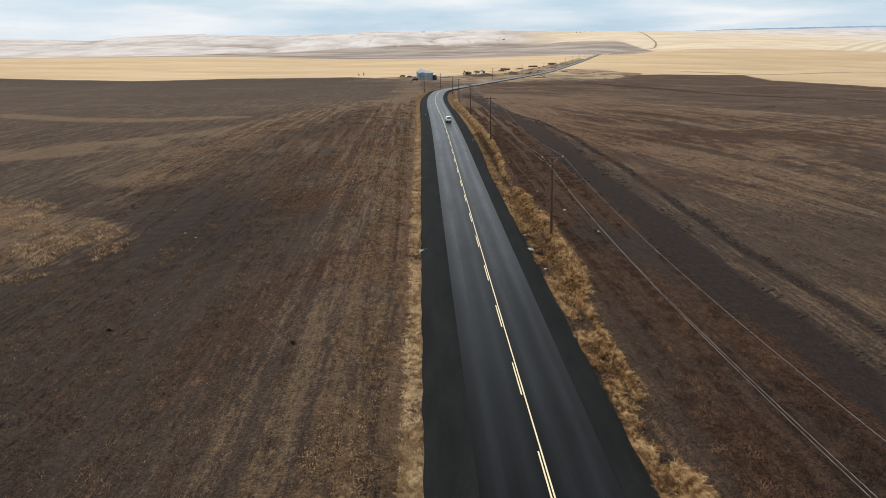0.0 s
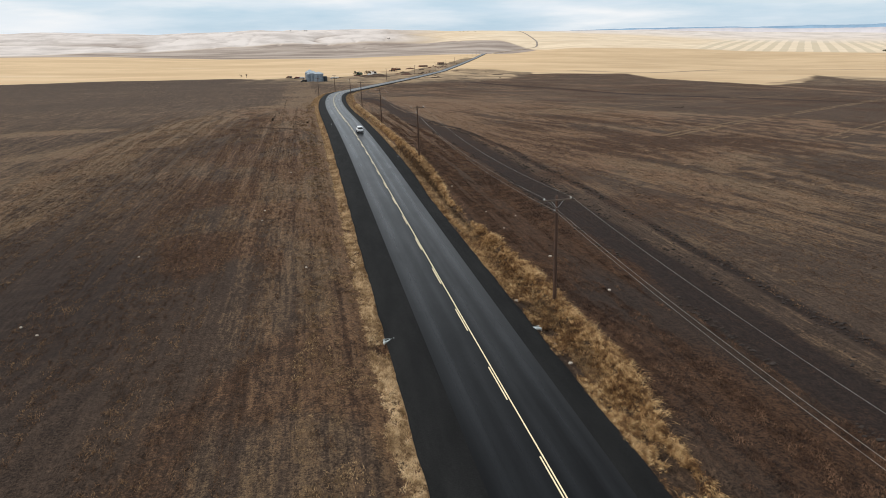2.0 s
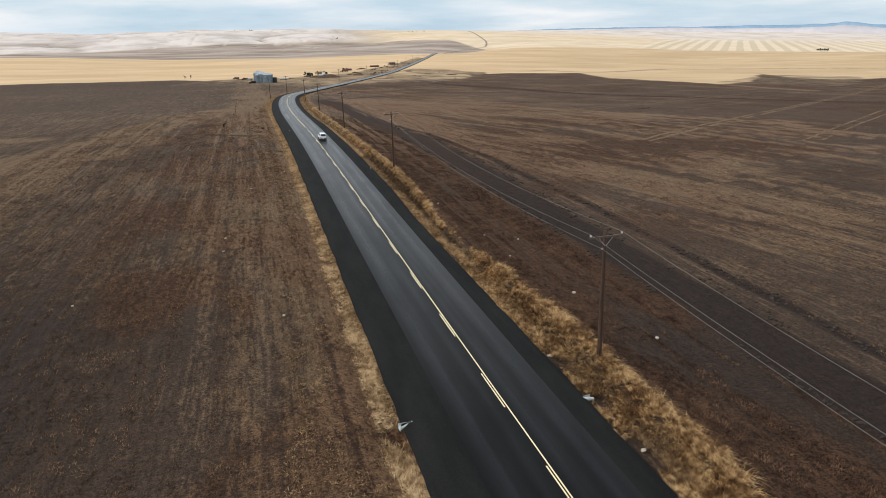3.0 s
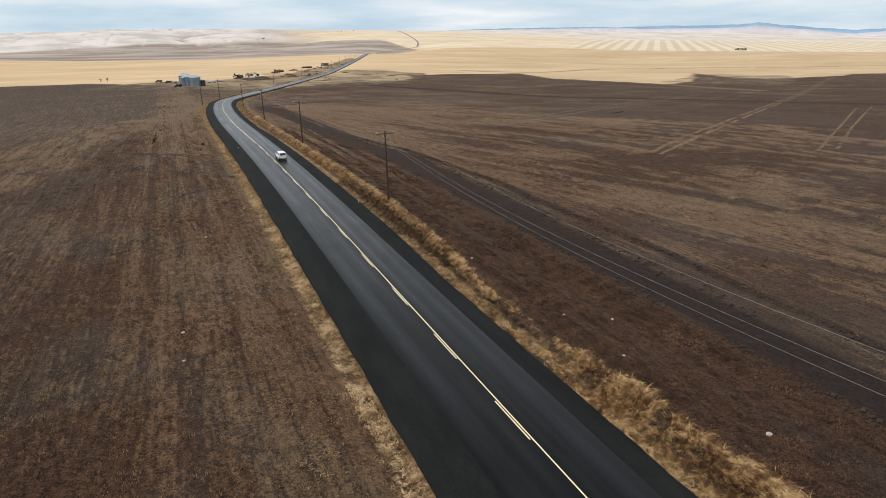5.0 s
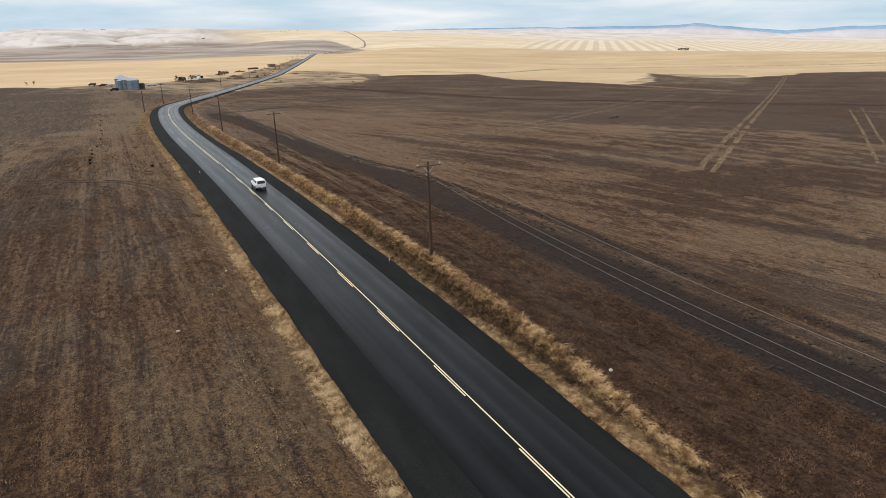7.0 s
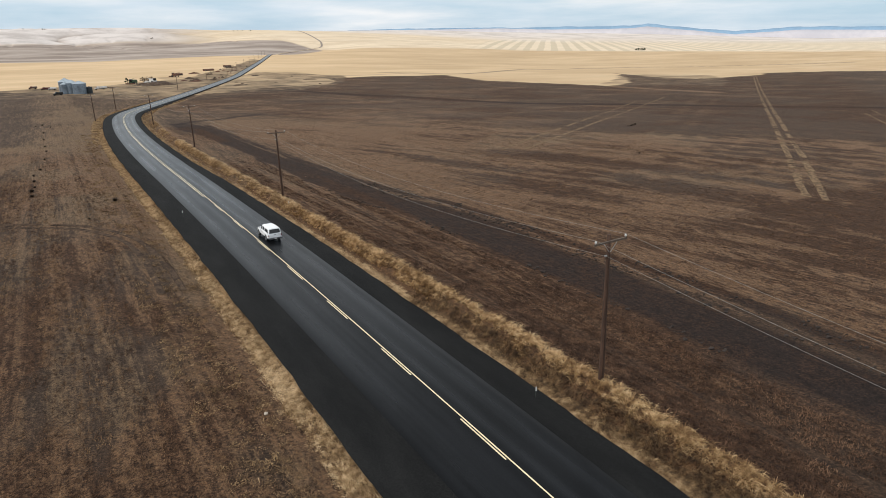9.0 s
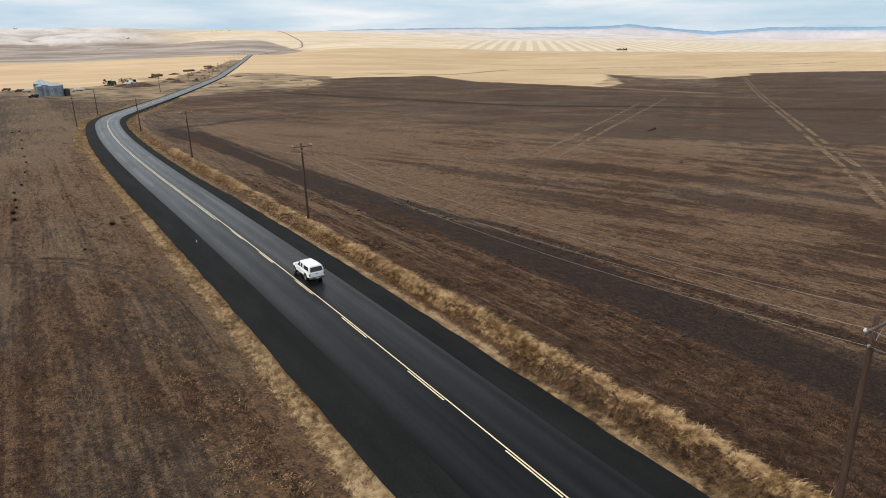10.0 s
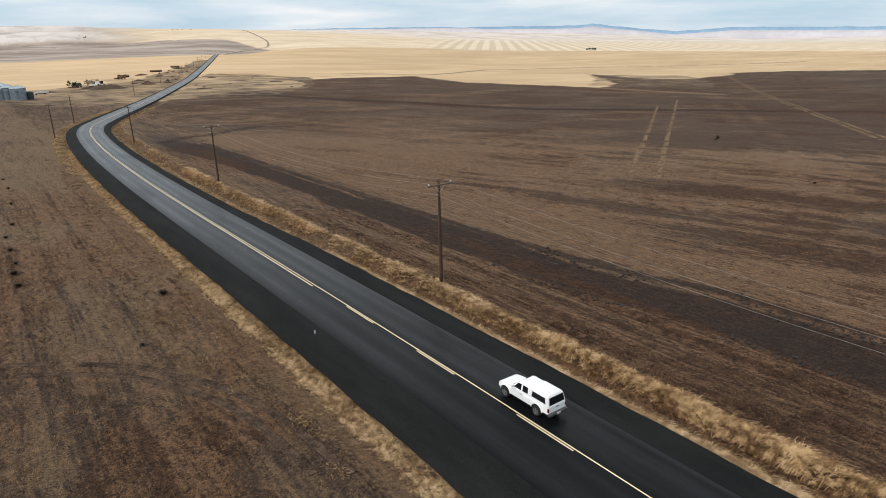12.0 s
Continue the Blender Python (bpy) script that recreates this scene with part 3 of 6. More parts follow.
black = n.mix(n.step(grain, 0.30, 0.72), (0.011, 0.0080, 0.0068), (0.044, 0.0305, 0.0255))
soil = n.mix(n.step(n.sum((sep_a.outputs["Green"], 1.0), (mid, 0.5), (rows, 0.25)), 0.55, 1.15), soil, black)
# Pale soil tone that also carries the haze over distant fields.
dust = n.mix(n.step(n.sum((fine, 0.34), (mid, 0.1), (crumb, 0.12), (rows, 0.22), (rows_c, 0.22)), 0.36, 0.64), (0.025, 0.0168, 0.0126), (0.122, 0.086, 0.063))
soil = n.mix(mask_a.outputs["Alpha"], soil, dust)
rust = n.mix(n.step(grain, 0.40, 0.62), (0.013, 0.0064, 0.0040), (0.097, 0.049, 0.026))
soil = n.mix(n.times(n.step(n.sum((sep_a.outputs["Blue"], 0.9), (mid, 0.6), (rows, 0.3), (clump, 0.2), (crumb, 0.25)), 0.64, 1.26), 0.9), soil, rust)
stalk = n.mix(n.step(n.sum((grain, 0.8), (hue, 0.2)), 0.40, 0.62), (0.034, 0.0208, 0.0126), (0.196, 0.131, 0.071))
rusty = n.mix(n.step(grain, 0.40, 0.62), (0.027, 0.0134, 0.0078), (0.178, 0.098, 0.049))
stalk = n.mix(n.step(n.sum((sep_a.outputs["Blue"], 0.8), (hue, 1.0), (rows_c, 0.4)), 0.55, 1.00), stalk, rusty)
lie = n.sum((sep_a.outputs["Red"], 1.0), (rows, 1.30), (rows_b, 0.65), (rows_c, 1.50), (fine, 0.8), (fleck, 0.55), (clump, 1.0), (crumb, 0.12), (drill, 0.05), (big, 0.4), (mid, 0.25), (sep_a.outputs["Green"], -0.75))
strawy = n.times(n.step(lie, 3.48, 4.24), 0.9)
soil = n.mix(strawy, soil, stalk)
streak = n.noise(n.position((0.4, 1.0, 1.0), radians(14)), 0.016, 8.0, 0.68, 0.6)
# Wheat tones are set lighter for the sunshine on the far land.
gold = n.mix(n.step(n.sum((streak, 0.8), (mid, 0.2)), 0.24, 0.76), (0.53, 0.378, 0.222), (0.70, 0.512, 0.315))
mottle = n.step(n.noise(n.position((0.5, 1.0, 1.0), radians(25)), 0.007, 7.0, 0.62), 0.38, 0.64)
gold = n.mix(n.times(mottle, 0.55), gold, (0.47, 0.325, 0.182))
gold = n.mix(n.times(n.step(n.noise(n.position((0.3, 1.0, 1.0), radians(-12)), 0.011, 6.0, 0.6), 0.56, 0.72), 0.5), gold, (0.70, 0.56, 0.39))
gold = n.mix(n.times(sep_c.outputs["Red"], 0.8), gold, (0.12, 0.095, 0.07))
strip_wave = n.add("ShaderNodeTexWave", Scale=0.0062, Distortion=0.6, Detail=2.0)
strip_wave.bands_direction = "X"
n.link(n.position((1, 1, 1), radians(40)), strip_wave.inputs["Vector"])
strip_fac = n.times(n.step(strip_wave.outputs["Fac"], 0.42, 0.58), sep_c.outputs["Green"])
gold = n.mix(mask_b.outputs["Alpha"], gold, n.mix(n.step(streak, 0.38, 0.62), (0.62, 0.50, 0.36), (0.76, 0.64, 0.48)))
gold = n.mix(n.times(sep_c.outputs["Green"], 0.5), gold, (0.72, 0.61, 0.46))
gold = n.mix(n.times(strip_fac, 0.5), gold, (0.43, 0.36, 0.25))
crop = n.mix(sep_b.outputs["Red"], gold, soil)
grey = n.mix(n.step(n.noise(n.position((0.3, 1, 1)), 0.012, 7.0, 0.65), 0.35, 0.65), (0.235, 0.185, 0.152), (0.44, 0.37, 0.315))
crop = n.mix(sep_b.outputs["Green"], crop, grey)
# Pale straw of the hills, lightened for the sun and haze on them.
far_pale = n.mix(n.step(n.noise(n.position((1, 0.6, 2.0)), 0.008, 8.0, 0.66), 0.34, 0.60), (0.49, 0.435, 0.400), (0.68, 0.615, 0.570))
crop = n.mix(sep_b.outputs["Blue"], crop, far_pale)
trodden = n.mix(n.step(n.noise(flat, 0.08, 6.0, 0.65), 0.4, 0.62), (0.048, 0.035, 0.027), (0.215, 0.15, 0.092))
crop = n.mix(n.times(sep_c.outputs["Blue"], 0.9), crop, trodden)
n.bump(n.sum((fine, 0.8), (rows_c, 0.5), (mid, 0.6), (crumb_d, -0.2), (drill, 0.15)), 0.9, 0.24)
GROUND_MAT = n.set(crop, 0.95, 0.0, 0.1)
n.link(n.times(n.sum((strawy, 0.25), (sep_a.outputs["Green"], -0.05), (0.046, 1.0)), sep_b.outputs["Red"]), n.bsdf.inputs["Sheen Weight"])
n.bsdf.inputs["Sheen Roughness"].default_value = 0.4
n.bsdf.inputs["Sheen Tint"].default_value = (0.74, 0.52, 0.36, 1)

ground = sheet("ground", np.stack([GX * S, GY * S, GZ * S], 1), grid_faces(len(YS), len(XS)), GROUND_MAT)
dust_haze = 0.22 + 0.35 * (fbm(GX / 40 + 3, GY / 60, 4) - 0.4)
# The rise with distance stands in for haze over the far fields.
dust_haze = dust_haze + (0.50 * ease(wob_y, 160, 340)) * (1 - ease(wob_x, 0, 4)) + 0.22 * zone(wob_x, 32, 190, 20) * zone(wob_y, 130, 420, 50) + 0.28 * zone(wob_x, 14, 28, 2) * ease(GY, 200, 270)
dust_haze += 0.40 * zone(wob_x, 33, 52, 3) * (1 - ease(GY, 110, 160)) + 0.30 * past_marks * right_field + 0.22 * zone(wob_x, -40, -3, 4) * (1 - ease(wob_y, 78, 100))
# Middle distance raised again for its pale haze.
dust_haze += 0.20 * zone(wob_x, 13, 130, 6) * zone(GY, 180, 420, 25) + 0.22 * zone(wob_x, -60, 3, 5) * zone(GY, 130, 340, 25)
dust_haze += 0.16 * zone(wob_x, -80, 0, 6) * zone(GY, 55, 135, 15) + 0.12 * zone(wob_x, 34, 130, 6) * zone(GY, 60, 160, 15)
dust_haze = (dust_haze - 0.22 * rings) * (1 - np.clip(dark, 0, 1))
layer(ground.data, "soil", straw, dark, red, dust_haze)
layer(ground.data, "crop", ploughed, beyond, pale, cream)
layer(ground.data, "range", np.maximum(far_lines, 0.14 * ease(azim, 16, 30) * (1 - cream) * (0.6 + 0.8 * fbm(GX / 160, GY / 60, 4))) * (1 - ploughed), strips * right_far, yard)
tagged(ground, "dark ploughed fields with straw stubble, golden wheat land and pale hills", "ground", kind="structure")


# ---- the road ----
def ribbon(name, offsets, y0, y1, mat, line=ROAD, step=2.0, ragged=0.0, widen=0.0):
    """A band along the road: offsets are (units to the right of its middle, metres of lift)."""
    seg = np.hypot(*np.diff(line, axis=0).T)
    run = np.concatenate([[0], np.cumsum(seg)])
    s0, s1 = np.interp(y0, line[:, 1], run), np.interp(y1, line[:, 1], run)
    ss = np.linspace(s0, s1, max(2, int((s1 - s0) / step) + 1))
    px, py = np.interp(ss, run, line[:, 0]), np.interp(ss, run, line[:, 1])
    qx, qy = np.interp(ss + 1.0, run, line[:, 0]), np.interp(ss + 1.0, run, line[:, 1])
    rx, ry = np.interp(ss - 1.0, run, line[:, 0]), np.interp(ss - 1.0, run, line[:, 1])
    tx, ty = qx - rx, qy - ry
    ln = np.hypot(tx, ty)
    nx, ny = ty / ln, -tx / ln
    base = np.where(np.hypot(px, py) < 1600, fall(py), open_land(px, py) + 0.5) * S
    verts = []
    for off, lift in offsets:
        if ragged and abs(off) > 5:
            off = off + ragged * (fbm(ss / 2.5 + off, ss * 0 + 3, 4) - 0.5) + widen * ease(py, 105, 145) * (1 - ease(py, 215, 260)) - math.copysign(1.1, off) * ease(py, 400, 540)
        off = np.asarray(off)
        verts.append(np.stack([(px + nx * off) * S, (py + ny * off) * S, base + lift], 1))
    verts = np.stack(verts, 1).reshape(-1, 3)
    f = grid_faces(len(ss), len(offsets))
    return sheet(name, verts, f, mat)


n = Nodes("asphalt")
p = n.position()
speck = n.noise(p, 30.0, 3.0, 0.7)
lanes = n.noise(n.position((1.0, 0.02, 1.0)), 0.8, 5.0, 0.55)
blot = n.noise(n.position((1.0, 0.25, 1.0)), 0.25, 5.0, 0.6)
polish = n.add("ShaderNodeAttribute")
polish.attribute_name = "polish"
wear = n.times(polish.outputs["Fac"], n.step(n.sum((lanes, 0.6), (blot, 0.4)), 0.3, 0.62))
tone = n.mix(n.step(n.sum((lanes, 0.6), (blot, 0.4)), 0.35, 0.68), (0.0020, 0.0023, 0.0028), (0.0036, 0.0041, 0.0051))
tone = n.mix(n.times(wear, 0.8), tone, (0.0066, 0.0076, 0.0094))
tone = n.mix(n.times(n.step(speck, 0.45, 0.8), 0.25), tone, (0.04, 0.04, 0.04))
n.bump(speck, 0.25, 0.01)
ASPHALT = n.set(tone, n.sum((lanes, 0.12), (wear, -0.10), (0.27, 1.0)), 0.0, n.sum((wear, 0.085), (0.072, 1.0)))

n = Nodes("shoulder_gravel")
p = n.position()
grit = n.noise(p, 9.0, 6.0, 0.75)
patch = n.noise(n.position((1.0, 0.2, 1.0)), 0.5, 5.0, 0.6)
tone = n.mix(n.step(n.sum((grit, 0.6), (patch, 0.4)), 0.38, 0.68), (0.0078, 0.0080, 0.0080), (0.0200, 0.0200, 0.0195))
tone = n.mix(n.step(grit, 0.68, 0.82), tone, (0.055, 0.053, 0.049))
n.bump(grit, 0.8, 0.05)
GRAVEL = n.set(tone, 0.95, 0.0, 0.1)

LANES = [(-3.75, -0.02), (-3.6, 0.03), (-3.0, 0.04), (-2.5, 0.045), (-1.7, 0.06), (-0.9, 0.075), (-0.4, 0.083), (0, 0.09), (0.4, 0.083), (0.9, 0.075), (1.7, 0.06), (2.5, 0.045), (3.0, 0.04),
         (3.5, 0.03), (3.6, -0.02)]
road = ribbon("road", LANES, -320, 1640, ASPHALT)
layer(road.data, "polish", *[np.tile([0, 0.15, 0.55, 1.0, 0.35, 0.75, 0.2, 0.1, 0.2, 0.9, 0.35, 1.0, 0.55, 0.1, 0], len(road.data.vertices) // len(LANES))] * 3)
tagged(road, "two-lane dark grey asphalt road with faint wheel tracks", "road", kind="structure")
# Hill road toned pale to carry the haze over it.
HILL_ROAD = worn("hazy_hill_road", (0.34, 0.285, 0.24), (0.24, 0.20, 0.17), 0.05, 0.95, spec=0.1)
# Road hidden past the crest; coloured like the field so it blends in.
FIELD_TONE = worn("field_toned_road", (0.55, 0.43, 0.29), (0.42, 0.32, 0.21), 0.05, 0.95, spec=0.1)
tagged(ribbon("hollow_road", [(-3.0, 0.0), (0, 0.08), (3.0, 0.0)], 1640, 1990, FIELD_TONE), "stretch of road in the hollow, coloured like the field to blend in", "road", kind="structure")
tagged(ribbon("hill_road", [(-2.8, 0.0), (0, 0.1), (2.8, 0.0)], 1990, 2800, HILL_ROAD), "road climbing the far hill, paled as by haze", "road", kind="structure")
for name, offsets in (("shoulder_left", [(-6.5, -0.42), (-6.1, -0.2), (-4.8, -0.06), (-3.65, 0.01)]), ("shoulder_right", [(3.55, 0.01), (4.5, -0.06), (5.2, -0.2), (5.5, -0.42)])):
    tagged(ribbon(name, offsets, -320, 1640, GRAVEL, step=0.8, ragged=0.3, widen=0.6 if name == "shoulder_right" else 0.0), "dark gravel road shoulder", "shoulder", kind="structure")

YELLOW = worn("yellow_road_paint", (0.88, 0.74, 0.47), (0.75, 0.60, 0.34), 2.0, 0.36, spec=0.65)
solid = ribbon("centre_line", [(0.04, 0.098), (0.13, 0.096)], -320, 1560, YELLOW)
tagged(solid, "solid yellow painted line on asphalt", "road marking", kind="structure")
DOUBLE_FROM = 214
second = ribbon("centre_line_bend", [(-0.25, 0.094), (-0.14, 0.096)], DOUBLE_FROM, 560, YELLOW)
tagged(second, "second solid yellow painted line through the bend", "road marking", kind="structure")
y = 26.2
while y < DOUBLE_FROM - 5:
    dash = ribbon("centre_dash", [(-0.13, 0.095), (-0.04, 0.097)], y, y + 4.4, YELLOW, step=1.1)
    tagged(dash, "broken yellow line stroke on asphalt", "road marking", group="centre line strokes", kind="structure")
    y += 10.42


# ---- tyre tracks that turn on the stubble, pressed into the soil ----
n = Nodes("pressed_soil")
p = n.position()
tread = n.noise(p, 6.0, 4.0, 0.7)
PRESSED = n.set(n.mix(n.step(n.sum((tread, 0.6), (n.noise(p, 0.9, 3.0), 0.4)), 0.38, 0.64), (0.024, 0.0155, 0.0115), (0.112, 0.074, 0.050)), 0.95, 0.0, 0.1)
n.bump(tread, 0.9, 0.06)


def tyre_track(points, wide=0.21, ridge_high=0.10):
    """A pressed strip with raised edges, laid on the soil."""
    line = spline(points, 14)
    d = np.gradient(line, axis=0)
    d /= np.hypot(d[:, 0], d[:, 1])[:, None]
    rows = []
    for off, lift in ((-1.7, -0.05), (-1.15, ridge_high), (-0.8, 0.05), (0.8, 0.05), (1.15, ridge_high), (1.7, -0.05)):
        px, py = line[:, 0] + d[:, 1] * off * wide, line[:, 1] - d[:, 0] * off * wide
        rows.append(np.stack([px * S, py * S, lay(px, py) * S + lift + 0.02 * (fbm(px * 3, py * 3, 2) - 0.5)], 1))
    verts = np.stack(rows, 1).reshape(-1, 3)
    faces = grid_faces(len(line), 6)
    faces = faces[fbm(line[:, 0] / 4, line[:, 1] / 4 + wide * 90, 3)[faces[:, 0] // 6] > 0.36]
    tagged(sheet("tyre_track", verts, faces, PRESSED), "curved tyre track pressed into stubble and soil", "tyre track", group="tyre track lines", kind="structure")


OUTER_ARC = [(-24, 219), (-18, 215.6), (-13.7, 212.7), (-9.0, 208.3), (-5.9, 203.3), (-4.1, 198.2), (-3.2, 192.6), (-2.7, 187.3), (-2.5, 183.1), (-2.6, 174)]
INNER_ARC = [(-24, 216.8), (-18, 213.6), (-14.2, 211.1), (-10.3, 207.8), (-7.5, 203.4), (-5.5, 198.5), (-4.7, 193.7), (-4.4, 189.3), (-4.3, 185.1), (-4.4, 174)]
tyre_track(OUTER_ARC)
tyre_track(INNER_ARC)

n = Nodes("pressed_straw")
p = n.position()
chaff = n.noise(p, 1.6, 5.0, 0.7)
FLATTENED = n.set(n.mix(n.step(chaff, 0.37, 0.62), (0.048, 0.030, 0.019), (0.250, 0.165, 0.094)), 0.95, 0.0, 0.1)
n.bump(chaff, 0.7, 0.06)


def straw_track(points, wide, seed):
    """A wheel mark of flattened straw, worn through in places."""
    legs = [np.linspace(a, b, max(2, int(np.hypot(b[0] - a[0], b[1] - a[1]) / 1.5))) for a, b in zip(np.array(points[:-1], float), np.array(points[1:], float))]
    line = np.concatenate(legs)
    d = np.gradient(line, axis=0)
    d /= np.maximum(np.hypot(d[:, 0], d[:, 1]), 1e-6)[:, None]
    rows = []
    for off, lift in ((-1.0, 0.0), (-0.5, 0.08), (0.5, 0.08), (1.0, 0.0)):
        ragged = off * wide * (0.5 + 1.5 * fbm(line[:, 0] / 4 + 9 * off, line[:, 1] / 4 + seed, 3))
        px, py = line[:, 0] + d[:, 1] * ragged, line[:, 1] - d[:, 0] * ragged
        rows.append(np.stack([px * S, py * S, lay(px, py) * S + lift], 1))
    faces = grid_faces(len(line), 4)
    whole = fbm(line[:, 0] / 3 + seed, line[:, 1] / 3, 3)[faces[:, 0] // 4] > 0.37
    tagged(sheet("wheel_mark", np.stack(rows, 1).reshape(-1, 3), faces[whole], FLATTENED), "straight wheel mark of flattened pale straw", "tyre track", group="wheel marks", kind="structure")


for i, (points, wide) in enumerate(zip(WHEEL_TRACKS, (0.42, 0.42, 0.5, 0.5, 0.3, 0.3))):
    straw_track(points, wide, i * 7)

# ---- far mountains behind the plain, distance haze in their colours ----
RIDGE_AZ = [8, 14, 20, 24, 28, 32, 36, 40, 43, 45, 46.4, 47.4, 48.2, 49.2, 50.6, 52.5, 54, 56, 58.5, 62, 66, 70, 76, 84, 95, 120]
RIDGE_EL = [.1, .2, .25, .28, .34, .33, .32, .32, .30, .32, .34, .46, .38, .24, .10, -.1, -.26, -.10, .02, -.04, -.06, -.12, -.1, -.1, -.2, -.4]
az = np.linspace(8, 120, 700)


def ridge(name, els, depths, wobble, mat, label):
    base_el = np.interp(az, RIDGE_AZ, els) + wobble * (fbm(az * 0.9 + depths, az * 0 + 3, 6) - 0.5)
    rows = []
    for back, share in ((0, 0.0), (25, 0.35), (50, 0.75), (75, 1.0), (100, 0.7)):
        depth = depths + back
        top = 22 + depth * np.tan(np.radians(base_el))
        z = -90 + (top + 90) * share + (8 * (fbm(az * 3, az * 0 + depth, 4) - 0.5) if share not in (0.0, 1.0) else 0)
        rows.append(np.stack([(depth * np.sin(np.radians(az)) - 8) * S, (depth * np.cos(np.radians(az)) + 80) * S, z * S], 1))
    return tagged(sheet(name, np.concatenate(rows), grid_faces(5, len(az)), mat), label, "mountains", kind="structure")


# Both slope tones hold the distance haze: blue behind, pale in front.
HAZE_BLUE = worn("haze_blue_slopes", (0.30, 0.44, 0.58), (0.24, 0.36, 0.49), 0.004, 0.95, spec=0.05)
HAZE_PALE = worn("haze_pale_slopes", (0.64, 0.60, 0.61), (0.52, 0.50, 0.53), 0.003, 0.95, spec=0.05)
ridge("mountain_backdrop", RIDGE_EL, 4085, 0.17, HAZE_BLUE, "low mountains on the horizon, tinted blue as by haze")
ridge("foothill_backdrop", [e - 0.07 if a < 40 else max(e - 0.22, -0.48) for a, e in zip(RIDGE_AZ, RIDGE_EL)], 3960, 0.10, HAZE_PALE, "foothills on the horizon, paled as by haze")


# ---- building helpers for things ----
def lay_at(x, y):
    """Ground height in metres at a place in units."""
    return float(lay(np.array([x], float), np.array([y], float))[0]) * S


def spot(x, y, turn=0.0, lift=0.0):
    """A pose on the ground at a place in units."""
    return pose(x * S, y * S, lay_at(x, y) + lift, 0, 0, turn)


def thing(name, m, label, category, group=""):
    root = new(name)
    root.empty_display_size = 0.2
    root.matrix_basis = m
    return tagged(root, label, category, group)


def part(name, bm, mat, parent, label="", smooth=False):
    mesh = bpy.data.meshes.new(name)
    bm.normal_update()
    bm.to_mesh(mesh)
    bm.free()
    mesh.materials.append(mat)
    if smooth:
        mesh.polygons.foreach_set("use_smooth", np.full(len(mesh.polygons), True))
    ob = new(name, mesh)
    ob.parent = parent
    return tagged(ob, label)


def box(x0, x1, y0, y1, z0, z1, bevel=0.0, bm=None):
    bm = bm or bmesh.new()
    made = bmesh.ops.create_cube(bm, size=1)["verts"]
    for v in made:
        v.co = Vector(((x0 + x1) / 2 + v.co.x * (x1 - x0), (y0 + y1) / 2 + v.co.y * (y1 - y0), (z0 + z1) / 2 + v.co.z * (z1 - z0)))
    if bevel:
        edges = {e for v in made for e in v.link_edges}
        bmesh.ops.bevel(bm, geom=list(edges), offset=bevel, segments=2, affect="EDGES", profile=0.6)
    return bm


def loft(loops, cap=True, bm=None):
    """Bridges closed loops of equal length."""
    bm = bm or bmesh.new()
    rings = [[bm.verts.new(p) for p in loop] for loop in loops]
    k = len(rings[0])
    for a, b in zip(rings[:-1], rings[1:]):
        for i in range(k):
            bm.faces.new((a[i], a[(i + 1) % k], b[(i + 1) % k], b[i]))
    if cap:
        bm.faces.new(rings[0][::-1])
        bm.faces.new(rings[-1])
    bmesh.ops.recalc_face_normals(bm, faces=bm.faces)
    return bm


def circle(cx, cy, cz, r, k=12, axis="z"):
    pts = []
    for i in range(k):
        a = 2 * math.pi * i / k
        c, s = r * math.cos(a), r * math.sin(a)
        pts.append({"z": (cx + c, cy + s, cz), "x": (cx, cy + c, cz + s), "y": (cx + c, cy, cz + s)}[axis])
    return pts


def tube(points, radius, k=6, bm=None):
    """A round bar along points, radius a number or one for each point."""
    pts = [Vector(p) for p in points]
    radii = radius if isinstance(radius, (list, tuple)) else [radius] * len(pts)
    loops = []
    for i, p in enumerate(pts):
        way = (pts[min(i + 1, len(pts) - 1)] - pts[max(i - 1, 0)]).normalized()
        side = way.cross(Vector((0, 0, 1)) if abs(way.z) < 0.95 else Vector((1, 0, 0))).normalized()
        up = side.cross(way)
        loops.append([p + radii[i] * (math.cos(2 * math.pi * j / k) * side + math.sin(2 * math.pi * j / k) * up) for j in range(k)])
    return loft(loops, True, bm)


def rounded(hx, y0, y1, z, r, k=4):
    """A rectangle with round corners, at height z."""
    pts = []
    for cx, cy, a0 in ((hx - r, y1 - r, 0), (-hx + r, y1 - r, 90), (-hx + r, y0 + r, 180), (hx - r, y0 + r, 270)):
        for i in range(k):
            a = radians(a0 + 90 * i / (k - 1))
            pts.append((cx + r * math.cos(a), cy + r * math.sin(a), z))
    return pts


def panel(points, inward, thick):
    """A flat plate: outline points, and the way its thickness goes."""
    w = Vector(inward).normalized() * thick
    return loft([[Vector(p) for p in points], [Vector(p) + w for p in points]])


# ---- materials of things ----
n = Nodes("white_car_paint")
dust = n.noise(n.position(), 2.0, 4.0)
PAINT = n.set(n.mix(n.step(dust, 0.4, 0.75), (0.86, 0.87, 0.88), (0.78, 0.78, 0.77)), 0.25, 0.0, 0.5)
n.bsdf.inputs["Coat Weight"].default_value = 0.5
GLASS_DARK = worn("tinted_glass", (0.012, 0.014, 0.016), (0.006, 0.007, 0.008), 1.5, 0.08, spec=0.55)
RUBBER = worn("tyre_rubber", (0.018, 0.018, 0.018), (0.009, 0.009, 0.009), 12.0, 0.85)
ALLOY = worn("alloy", (0.50, 0.51, 0.52), (0.28, 0.28, 0.29), 8.0, 0.35, 0.85)
